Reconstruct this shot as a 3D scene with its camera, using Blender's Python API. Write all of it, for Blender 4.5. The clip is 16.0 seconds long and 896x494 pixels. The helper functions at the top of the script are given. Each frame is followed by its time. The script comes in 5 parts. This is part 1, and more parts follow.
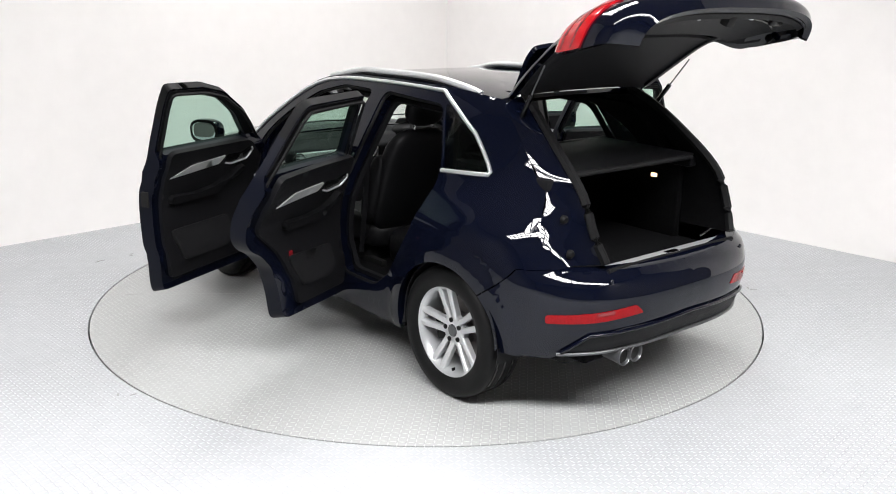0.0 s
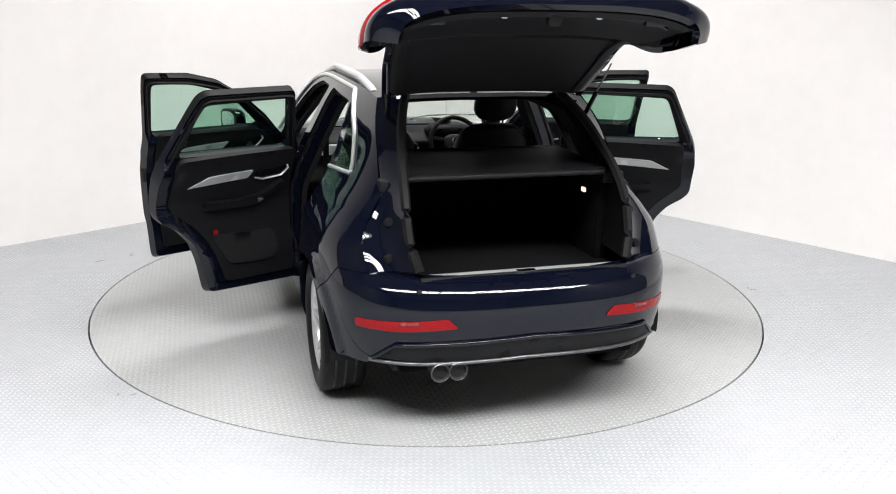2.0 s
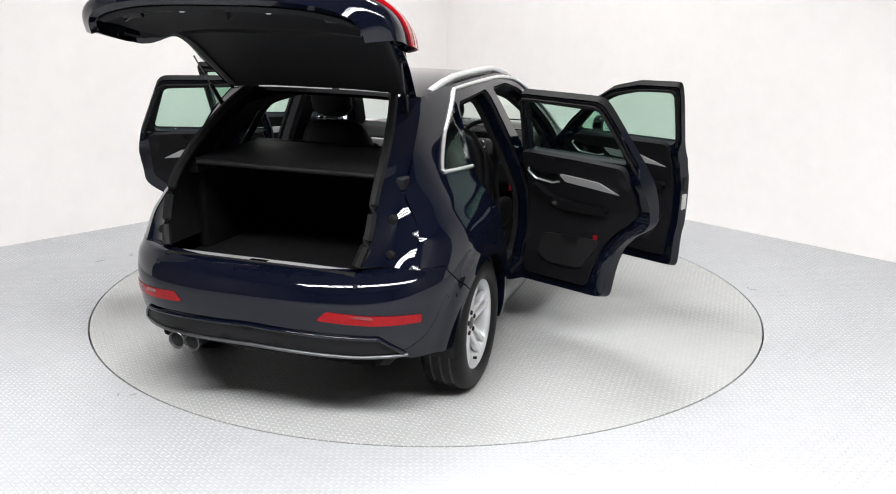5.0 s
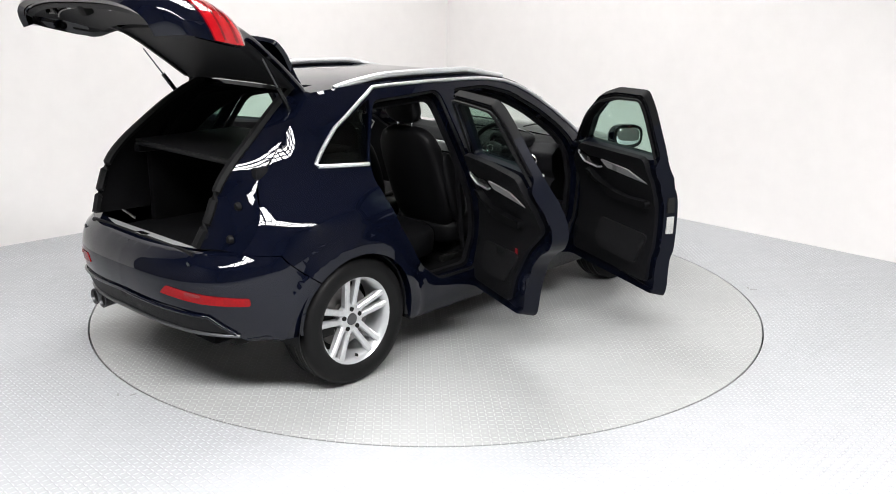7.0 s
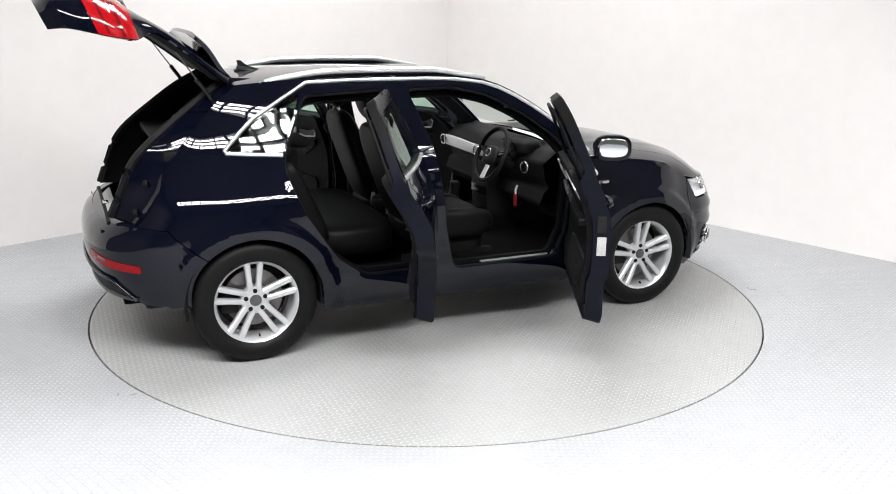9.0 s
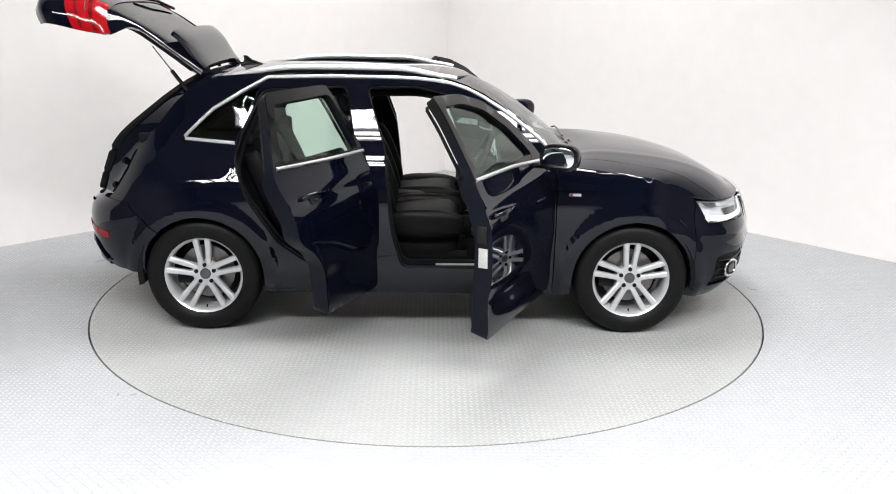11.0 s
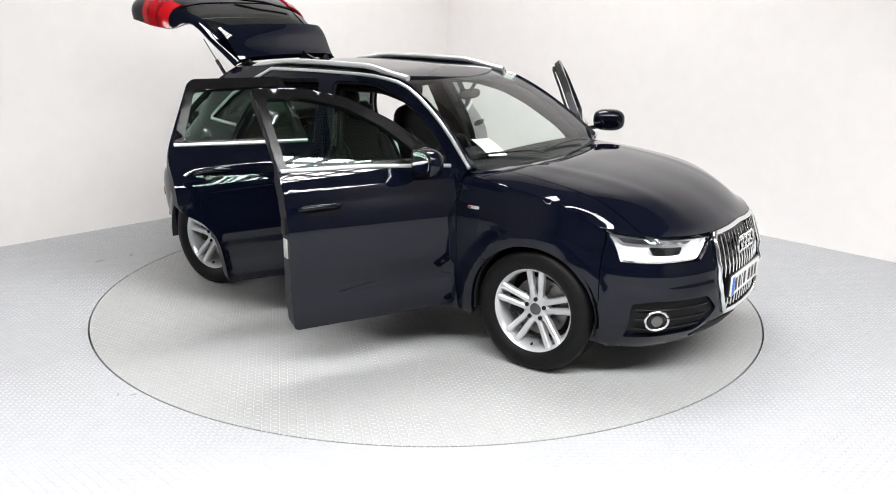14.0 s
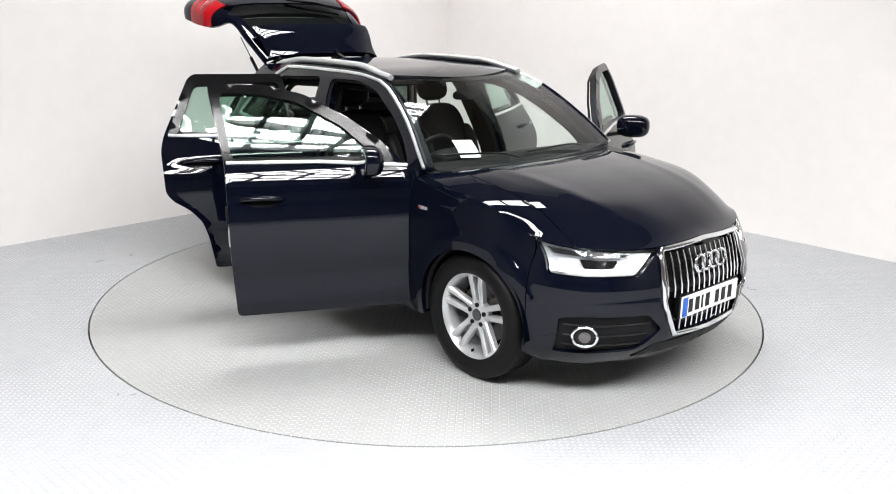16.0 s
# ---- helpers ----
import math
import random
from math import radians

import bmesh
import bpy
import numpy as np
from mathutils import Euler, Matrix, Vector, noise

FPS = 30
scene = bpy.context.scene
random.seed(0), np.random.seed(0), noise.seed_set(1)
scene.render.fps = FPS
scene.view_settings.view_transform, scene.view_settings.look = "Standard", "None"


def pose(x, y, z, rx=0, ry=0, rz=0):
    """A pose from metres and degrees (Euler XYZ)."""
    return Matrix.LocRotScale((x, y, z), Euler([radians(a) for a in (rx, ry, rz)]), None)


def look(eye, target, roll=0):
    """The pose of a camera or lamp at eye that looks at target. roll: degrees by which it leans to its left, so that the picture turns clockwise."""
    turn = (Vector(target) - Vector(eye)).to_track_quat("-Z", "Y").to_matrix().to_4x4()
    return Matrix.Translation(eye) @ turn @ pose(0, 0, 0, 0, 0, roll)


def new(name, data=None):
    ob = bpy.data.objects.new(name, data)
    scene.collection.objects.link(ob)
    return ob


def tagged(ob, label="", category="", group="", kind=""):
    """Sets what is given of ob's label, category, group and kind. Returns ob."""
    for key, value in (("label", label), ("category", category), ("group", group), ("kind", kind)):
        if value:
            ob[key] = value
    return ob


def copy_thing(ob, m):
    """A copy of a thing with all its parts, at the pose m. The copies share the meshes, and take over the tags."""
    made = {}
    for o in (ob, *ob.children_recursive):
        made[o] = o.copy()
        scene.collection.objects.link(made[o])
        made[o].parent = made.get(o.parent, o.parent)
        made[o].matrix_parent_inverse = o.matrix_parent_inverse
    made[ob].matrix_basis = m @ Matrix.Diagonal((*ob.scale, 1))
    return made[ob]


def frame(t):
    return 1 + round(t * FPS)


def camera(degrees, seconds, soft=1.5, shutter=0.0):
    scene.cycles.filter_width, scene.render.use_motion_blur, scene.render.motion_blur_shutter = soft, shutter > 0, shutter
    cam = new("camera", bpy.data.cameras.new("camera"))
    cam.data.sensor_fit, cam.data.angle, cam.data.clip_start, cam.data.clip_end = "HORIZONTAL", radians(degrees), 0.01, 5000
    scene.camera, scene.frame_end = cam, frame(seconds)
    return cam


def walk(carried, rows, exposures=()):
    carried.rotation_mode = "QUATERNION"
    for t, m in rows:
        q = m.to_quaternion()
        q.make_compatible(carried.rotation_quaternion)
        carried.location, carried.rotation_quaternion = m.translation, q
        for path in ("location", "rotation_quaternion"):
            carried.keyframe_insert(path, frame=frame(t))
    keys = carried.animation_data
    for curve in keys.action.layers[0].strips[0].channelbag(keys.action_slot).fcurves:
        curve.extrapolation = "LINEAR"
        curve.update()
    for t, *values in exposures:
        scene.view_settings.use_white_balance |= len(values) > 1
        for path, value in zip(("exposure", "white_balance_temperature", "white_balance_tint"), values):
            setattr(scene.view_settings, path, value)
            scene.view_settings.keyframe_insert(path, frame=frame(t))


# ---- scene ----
from mathutils import geometry

# ---------------------------------------------------------------- camera
EYE = (0.0, -5.800, 1.956)
AIM = (0.1062, -0.9882, 0.6031)
cam = camera(54.68, 16.0, soft=1.0)
walk(cam, [(0.0, look(EYE, AIM, 0.917)), (16.0, look(EYE, AIM, 0.917))], exposures=[(0.0, 0.0), (16.0, 0.0)])

# heading of the turntable, in degrees: an even turn that comes to rest at the end
SPIN, HEADING_0 = -11.708, 128.57
HEADING = [(k / 2, HEADING_0 + SPIN * k / 2) for k in range(29)]
HEADING += [(14.25, -38.25), (14.5, -40.95), (14.75, -43.4), (15, -45.48), (15.25, -47.0), (15.5, -48.07), (15.75, -48.72), (16, -49.04)]
CAR_X, CAR_Y = -0.079, 0.100

# ---------------------------------------------------------------- light
world = bpy.data.worlds.new("overcast_sky")
scene.world = world
world.use_nodes = True
wn = world.node_tree.nodes
sky = wn.new("ShaderNodeTexSky")
sky.sky_type, sky.sun_disc, sky.sun_elevation, sky.sun_rotation = "NISHITA", False, radians(50), radians(150)
world.node_tree.links.new(sky.outputs[0], wn["Background"].inputs[0])
wn["Background"].inputs[1].default_value = 0.12
ROOF_Z = 5.2
# first: the hall's skylight; second: a fill added to brighten the back walls
SKYLIGHTS_AND_FILL = [(-3.9, 5.5, -5.75, -4.65), (-1.3, 1.3, 0.3, 1.9)]
SKY_POWER = [2480.0, 470.0]


def daylight_and_fill():
    for (x0, x1, y0, y1), power in zip(SKYLIGHTS_AND_FILL, SKY_POWER):
        lamp = bpy.data.lights.new("skylight_or_fill_light", "AREA")
        lamp.shape, lamp.size, lamp.size_y, lamp.energy = "RECTANGLE", x1 - x0, y1 - y0, power
        lamp.color = (1.0, 0.99, 0.985)
        ob = new("skylight_or_fill_light", lamp)
        ob.matrix_world = pose((x0 + x1) / 2, (y0 + y1) / 2, ROOF_Z + 0.16)


daylight_and_fill()


# ---------------------------------------------------------------- materials
def material(name, color, rough=0.5, metal=0.0, noise_scale=0.0, vary=0.0, bump=0.0, bump_scale=200.0, coat=0.0, emit=0.0, spec=0.5):
    m = bpy.data.materials.new(name)
    m.use_nodes = True
    t = m.node_tree
    b = t.nodes["Principled BSDF"]
    b.inputs["Base Color"].default_value = (*color, 1)
    b.inputs["Roughness"].default_value = rough
    b.inputs["Metallic"].default_value = metal
    b.inputs["Specular IOR Level"].default_value = spec
    b.inputs["Coat Weight"].default_value = coat
    b.inputs["Coat Roughness"].default_value = 0.02
    b.inputs["Coat IOR"].default_value = 1.42
    if emit:
        b.inputs["Emission Color"].default_value = (*color, 1)
        b.inputs["Emission Strength"].default_value = emit
    co = t.nodes.new("ShaderNodeTexCoord")
    if vary:
        n1, n2 = t.nodes.new("ShaderNodeTexNoise"), t.nodes.new("ShaderNodeTexNoise")
        n1.inputs["Scale"].default_value, n2.inputs["Scale"].default_value = noise_scale, noise_scale * 9
        n1.inputs["Detail"].default_value = n2.inputs["Detail"].default_value = 5
        mix = t.nodes.new("ShaderNodeMath")
        mix.operation = "ADD"
        ramp = t.nodes.new("ShaderNodeMapRange")
        ramp.inputs["From Min"].default_value, ramp.inputs["From Max"].default_value = 0.7, 1.3
        ramp.inputs["To Min"].default_value, ramp.inputs["To Max"].default_value = 1 - vary, 1 + vary
        hsv = t.nodes.new("ShaderNodeHueSaturation")
        hsv.inputs["Color"].default_value = (*color, 1)
        for n in (n1, n2):
            t.links.new(co.outputs["Object"], n.inputs["Vector"])
        t.links.new(n1.outputs["Fac"], mix.inputs[0])
        t.links.new(n2.outputs["Fac"], mix.inputs[1])
        t.links.new(mix.outputs[0], ramp.inputs["Value"])
        t.links.new(ramp.outputs[0], hsv.inputs["Value"])
        t.links.new(hsv.outputs[0], b.inputs["Base Color"])
    if bump:
        n3, bp = t.nodes.new("ShaderNodeTexNoise"), t.nodes.new("ShaderNodeBump")
        n3.inputs["Scale"].default_value, n3.inputs["Detail"].default_value = bump_scale, 3
        bp.inputs["Strength"].default_value, bp.inputs["Distance"].default_value = bump, 0.002
        t.links.new(co.outputs["Object"], n3.inputs["Vector"])
        t.links.new(n3.outputs["Fac"], bp.inputs["Height"])
        t.links.new(bp.outputs[0], b.inputs["Normal"])
    return m


def tread_plate(name, color, pitch=0.036):
    """Painted chequer plate: rows of raised lugs, turned by a quarter from one to the next, worn smooth in places."""
    m = material(name, color, rough=0.42, noise_scale=1.3, vary=0.05)
    t = m.node_tree
    N, L = t.nodes.new, t.links.new

    def math(op, a, b=None):
        n = N("ShaderNodeMath")
        n.operation = op
        for i, v in enumerate((a, b)):
            if v is None:
                continue
            if isinstance(v, (int, float)):
                n.inputs[i].default_value = v
            else:
                L(v, n.inputs[i])
        return n.outputs[0]

    co, sep = N("ShaderNodeTexCoord"), N("ShaderNodeSeparateXYZ")
    L(co.outputs["Object"], sep.inputs[0])
    u, v = math("DIVIDE", sep.outputs[0], pitch), math("DIVIDE", sep.outputs[1], pitch)
    fu, fv = math("SUBTRACT", math("FRACT", u), 0.5), math("SUBTRACT", math("FRACT", v), 0.5)
    odd = math("FLOORED_MODULO", math("ADD", math("FLOOR", u), math("FLOOR", v)), 2.0)
    d1 = math("ADD", math("MULTIPLY", math("ABSOLUTE", math("ADD", fu, fv)), 1.0), math("MULTIPLY", math("ABSOLUTE", math("SUBTRACT", fu, fv)), 4.2))
    d2 = math("ADD", math("MULTIPLY", math("ABSOLUTE", math("ADD", fu, fv)), 4.2), math("MULTIPLY", math("ABSOLUTE", math("SUBTRACT", fu, fv)), 1.0))
    mixd = math("ADD", math("MULTIPLY", d1, odd), math("MULTIPLY", d2, math("SUBTRACT", 1.0, odd)))
    lug = N("ShaderNodeMapRange")
    lug.interpolation_type = "SMOOTHSTEP"
    lug.inputs["From Min"].default_value, lug.inputs["From Max"].default_value = 1.05, 0.55
    L(mixd, lug.inputs["Value"])
    wear = N("ShaderNodeTexNoise")
    wear.inputs["Scale"].default_value, wear.inputs["Detail"].default_value = 1.1, 4
    L(co.outputs["Object"], wear.inputs["Vector"])
    worn = N("ShaderNodeMapRange")
    worn.inputs["From Min"].default_value, worn.inputs["From Max"].default_value = 0.42, 0.62
    worn.inputs["To Min"].default_value, worn.inputs["To Max"].default_value = 0.35, 1.0
    L(wear.outputs["Fac"], worn.inputs["Value"])
    bp = N("ShaderNodeBump")
    bp.inputs["Distance"].default_value = 0.004
    bp.inputs["Strength"].default_value = 1.0
    L(math("MULTIPLY", lug.outputs[0], worn.outputs[0]), bp.inputs["Height"])
    b = t.nodes["Principled BSDF"]
    L(bp.outputs[0], b.inputs["Normal"])
    # dirt between the lugs; the lugs' highlights are put into the colour too
    lug_tone = N("ShaderNodeMix")
    lug_tone.data_type, lug_tone.blend_type = "RGBA", "MULTIPLY"
    lug_tone.inputs["Factor"].default_value = 1.0
    shade = N("ShaderNodeMapRange")
    shade.inputs["To Min"].default_value, shade.inputs["To Max"].default_value = 0.74, 1.16
    L(math("MULTIPLY", lug.outputs[0], worn.outputs[0]), shade.inputs["Value"])
    comb = N("ShaderNodeCombineColor")
    for k in range(3):
        L(shade.outputs[0], comb.inputs[k])
    L(b.inputs["Base Color"].links[0].from_socket, lug_tone.inputs["A"])
    L(comb.outputs[0], lug_tone.inputs["B"])
    L(lug_tone.outputs["Result"], b.inputs["Base Color"])
    rr = N("ShaderNodeMapRange")
    rr.inputs["To Min"].default_value, rr.inputs["To Max"].default_value = 0.36, 0.5
    L(wear.outputs["Fac"], rr.inputs["Value"])
    L(rr.outputs[0], b.inputs["Roughness"])
    return m


def clear_glass(name, tint, rough=0.0):
    m = bpy.data.materials.new(name)
    m.use_nodes = True
    t = m.node_tree
    t.nodes.remove(t.nodes["Principled BSDF"])
    tr, gl, fr, mx = (t.nodes.new("ShaderNodeBsdfTransparent"), t.nodes.new("ShaderNodeBsdfGlossy"),
                      t.nodes.new("ShaderNodeLayerWeight"), t.nodes.new("ShaderNodeMixShader"))
    tr.inputs[0].default_value = (*tint, 1)
    gl.inputs["Roughness"].default_value = rough
    fr.inputs["Blend"].default_value = 0.5
    pw, ml = t.nodes.new("ShaderNodeMath"), t.nodes.new("ShaderNodeMath")
    pw.operation, ml.operation = "POWER", "MULTIPLY_ADD"
    pw.inputs[1].default_value, ml.inputs[1].default_value, ml.inputs[2].default_value = 5.0, 0.92, 0.045
    t.links.new(fr.outputs["Facing"], pw.inputs[0])
    t.links.new(pw.outputs[0], ml.inputs[0])
    t.links.new(ml.outputs[0], mx.inputs[0])
    t.links.new(tr.outputs[0], mx.inputs[1])
    t.links.new(gl.outputs[0], mx.inputs[2])
    t.links.new(mx.outputs[0], t.nodes["Material Output"].inputs[0])
    return m


PAINT = material("navy_metallic_paint", (0.0019, 0.0027, 0.0074), rough=0.38, metal=0.0, coat=1.0, noise_scale=900, vary=0.15, spec=0.0)
PAINT.node_tree.nodes["Principled BSDF"].inputs["Coat IOR"].default_value = 1.42
SHUT_PAINT = material("navy_shut_face_paint", (0.0022, 0.003, 0.0075), rough=0.42, noise_scale=300, vary=0.15, spec=0.16)
BLACK = material("black_gloss_trim", (0.004, 0.004, 0.0045), rough=0.2, spec=0.3, noise_scale=40, vary=0.1)
PLASTIC = material("black_grained_plastic", (0.0098, 0.0098, 0.0108), rough=0.55, spec=0.15, bump=0.25, bump_scale=900, noise_scale=6, vary=0.15)
TRIM = material("soft_black_cabin_trim", (0.0064, 0.0064, 0.0075), rough=0.55, spec=0.12, bump=0.3, bump_scale=700, noise_scale=5, vary=0.18)
LEATHER = material("black_leather", (0.0048, 0.0048, 0.0055), rough=0.46, spec=0.14, bump=0.35, bump_scale=260, noise_scale=8, vary=0.2)
CARPET = material("black_carpet", (0.0050, 0.0050, 0.0056), rough=0.95, spec=0.05, bump=0.6, bump_scale=600, noise_scale=14, vary=0.25)
RUBBER = material("tyre_rubber", (0.0048, 0.0048, 0.0051), rough=0.5, spec=0.16, bump=0.2, bump_scale=400, noise_scale=12, vary=0.2)
SEAL = material("black_rubber_seal", (0.005, 0.005, 0.0055), rough=0.6, spec=0.15, noise_scale=20, vary=0.15)
CHROME = material("bright_chrome", (0.86, 0.87, 0.88), rough=0.10, metal=1.0, noise_scale=30, vary=0.04)
ANODISED = material("bright_anodised_trim", (0.80, 0.81, 0.82), rough=0.3, metal=0.85, noise_scale=40, vary=0.04)
SATIN = material("satin_aluminium", (0.62, 0.63, 0.64), rough=0.34, metal=0.6, noise_scale=60, vary=0.06)
ALLOY = material("silver_painted_alloy", (0.57, 0.58, 0.595), rough=0.28, metal=0.5, coat=0.5, noise_scale=30, vary=0.05)
DISC_IRON = material("brake_disc_iron", (0.20, 0.19, 0.185), rough=0.38, metal=0.9, noise_scale=40, vary=0.15)
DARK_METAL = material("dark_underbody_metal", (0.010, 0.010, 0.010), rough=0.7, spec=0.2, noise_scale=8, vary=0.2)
RED_LENS = material("red_lamp_lens", (0.36, 0.004, 0.008), rough=0.15, coat=0.5, spec=0.3, noise_scale=25, vary=0.12)
REFLECTOR_RED = material("deep_red_reflector", (0.21, 0.003, 0.005), rough=0.2, coat=0.1, spec=0.15, noise_scale=120, vary=0.3)
RED_DARK = material("deep_red_lamp_lens", (0.16, 0.003, 0.005), rough=0.15, coat=1.0, noise_scale=25, vary=0.12)
RED_TAG = material("red_reflector", (0.19, 0.004, 0.008), rough=0.3, noise_scale=60, vary=0.1)
LENS_WHITE = material("headlamp_reflector", (0.82, 0.83, 0.85), rough=0.2, metal=0.3, noise_scale=35, vary=0.08)
DRL = material("white_running_light", (1.0, 0.98, 0.95), rough=0.3, emit=2.2)
BULB = material("boot_lamp_glow", (1.0, 0.62, 0.35), rough=0.4, emit=3.0)
WHITE = material("white_plate_plastic", (0.80, 0.80, 0.78), rough=0.4, noise_scale=30, vary=0.03)
BLUE = material("blue_plate_band", (0.02, 0.12, 0.55), rough=0.4, noise_scale=30, vary=0.05)
PEWTER = material("dull_silver_edging", (0.12, 0.122, 0.128), rough=0.38, metal=0.8, noise_scale=40, vary=0.08)
PAPER = material("printed_label_paper", (0.42, 0.42, 0.41), rough=0.7, noise_scale=160, vary=0.25)
GLASS = clear_glass("green_tinted_glass", (0.72, 0.84, 0.78))
GLASS_CLEAR = clear_glass("windscreen_glass", (0.80, 0.88, 0.84))
GLASS_DARK = clear_glass("rear_window_glass", (0.40, 0.46, 0.43))
GLASS_PRIVACY = clear_glass("privacy_glass", (0.20, 0.25, 0.23))
LENS = clear_glass("clear_lamp_lens", (0.95, 0.96, 0.97))
MIRROR = material("mirror_glass", (0.85, 0.88, 0.90), rough=0.01, metal=1.0)
WALL_PAINT = material("white_wall_paint", (0.85, 0.828, 0.812), rough=0.75, bump=0.08, bump_scale=60, noise_scale=0.8, vary=0.02)
HALL_PAINT = material("dark_hall_wall_paint", (0.10, 0.095, 0.09), rough=0.8, noise_scale=0.8, vary=0.1)
CEIL_PAINT = material("brown_ceiling_boards", (0.17, 0.145, 0.12), rough=0.8, noise_scale=0.7, vary=0.04)
STEEL_BAR = material("grey_painted_glazing_bar", (0.10, 0.10, 0.11), rough=0.5, noise_scale=5, vary=0.1)
FLOOR_PLATE = tread_plate("light_grey_tread_plate", (0.48, 0.495, 0.512), pitch=0.030)
DISC_PLATE = tread_plate("light_grey_turntable_plate", (0.45, 0.46, 0.455), pitch=0.030)
PIT = material("dark_joint_shadow_gap", (0.05, 0.05, 0.05), rough=0.9, noise_scale=20, vary=0.2)


# ---------------------------------------------------------------- mesh helpers
def mesh_part(name, verts, faces, mat, parent=None, label="", smooth=True):
    me = bpy.data.meshes.new(name)
    me.from_pydata([tuple(map(float, v)) for v in verts], [], [tuple(f) for f in faces])
    me.materials.append(mat)
    me.polygons.foreach_set("use_smooth", [smooth] * len(me.polygons))
    me.update()
    ob = new(name, me)
    ob.parent = parent
    if label:
        ob["label"] = label
    return ob


def part(name, bm, mat, parent=None, label="", smooth=False, angle=0.6):
    bmesh.ops.recalc_face_normals(bm, faces=bm.faces)
    me = bpy.data.meshes.new(name)
    bm.to_mesh(me)
    bm.free()
    me.materials.append(mat)
    if smooth:
        me.polygons.foreach_set("use_smooth", [True] * len(me.polygons))
        me.set_sharp_from_angle(angle=angle)
    me.update()
    ob = new(name, me)
    ob.parent = parent
    if label:
        ob["label"] = label
    return ob


def add_box(bm, x0, x1, y0, y1, z0, z1, bevel=0.0, seg=2, m=None):
    made = bmesh.ops.create_cube(bm, size=1.0)["verts"]
    M = Matrix.Translation(((x0 + x1) / 2, (y0 + y1) / 2, (z0 + z1) / 2)) @ Matrix.Diagonal((x1 - x0, y1 - y0, z1 - z0, 1))
    bmesh.ops.transform(bm, matrix=(m @ M) if m is not None else M, verts=made)
    if bevel:
        edges = list({e for v in made for e in v.link_edges})
        bmesh.ops.bevel(bm, geom=edges, offset=bevel, segments=seg, profile=0.6, affect="EDGES")


def box_part(name, ext, mat, parent=None, bevel=0.01, seg=2, label="", m=None):
    bm = bmesh.new()
    add_box(bm, *ext, bevel=bevel, seg=seg, m=m)
    return part(name, bm, mat, parent, label, smooth=True)


def tube(path, r, n=8, closed=False, flat=1.0):
    """Verts and faces of a tube along a path; flat < 1 squeezes it vertically."""
    P = [Vector(p) for p in path]
    verts, faces, k = [], [], len(P)
    for i, p in enumerate(P):
        a = P[i - 1] if (i or closed) else P[i]
        b = P[(i + 1) % k] if (i < k - 1 or closed) else P[i]
        d = (b - a).normalized()
        up = Vector((0, 0, 1)) if abs(d.z) < 0.9 else Vector((1, 0, 0))
        s = d.cross(up).normalized()
        w = s.cross(d).normalized()
        for j in range(n):
            t = 2 * math.pi * j / n
            verts.append(p + s * (r * math.cos(t)) + w * (r * flat * math.sin(t)))
    for i in range(k if closed else k - 1):
        for j in range(n):
            a, b = i * n + j, i * n + (j + 1) % n
            c, d = ((i + 1) % k) * n + (j + 1) % n, ((i + 1) % k) * n + j
            faces.append((a, b, c, d))
    if not closed:
        faces.append(tuple(range(n))[::-1])
        faces.append(tuple((k - 1) * n + j for j in range(n)))
    return verts, faces


def tube_part(name, path, r, mat, parent=None, n=8, closed=False, flat=1.0, label=""):
    v, f = tube(path, r, n, closed, flat)
    bm = bmesh.new()
    bv = [bm.verts.new(p) for p in v]
    for q in f:
        bm.faces.new([bv[i] for i in q])
    return part(name, bm, mat, parent, label, smooth=True, angle=0.9)


def lathe(profile, n=48, cap=False):
    """Turned about the y axis: profile rows (radius, y)."""
    verts, faces, k = [], [], len(profile)
    for i in range(n):
        t = 2 * math.pi * i / n
        for r, y in profile:
            verts.append((r * math.cos(t), y, r * math.sin(t)))
    for i in range(n):
        for j in range(k - 1):
            a, b = i * k + j, i * k + j + 1
            c, d = ((i + 1) % n) * k + j + 1, ((i + 1) % n) * k + j
            faces.append((a, b, c, d))
    if cap:
        faces.append(tuple(i * k + k - 1 for i in range(n)))
    return verts, faces


def lathe_part(name, profile, mat, parent=None, n=48, m=None, label="", cap=False):
    v, f = lathe(profile, n, cap)
    bm = bmesh.new()
    bv = [bm.verts.new((m @ Vector(p)) if m is not None else p) for p in v]
    for q in f:
        bm.faces.new([bv[i] for i in q])
    return part(name, bm, mat, parent, label, smooth=True, angle=0.7)


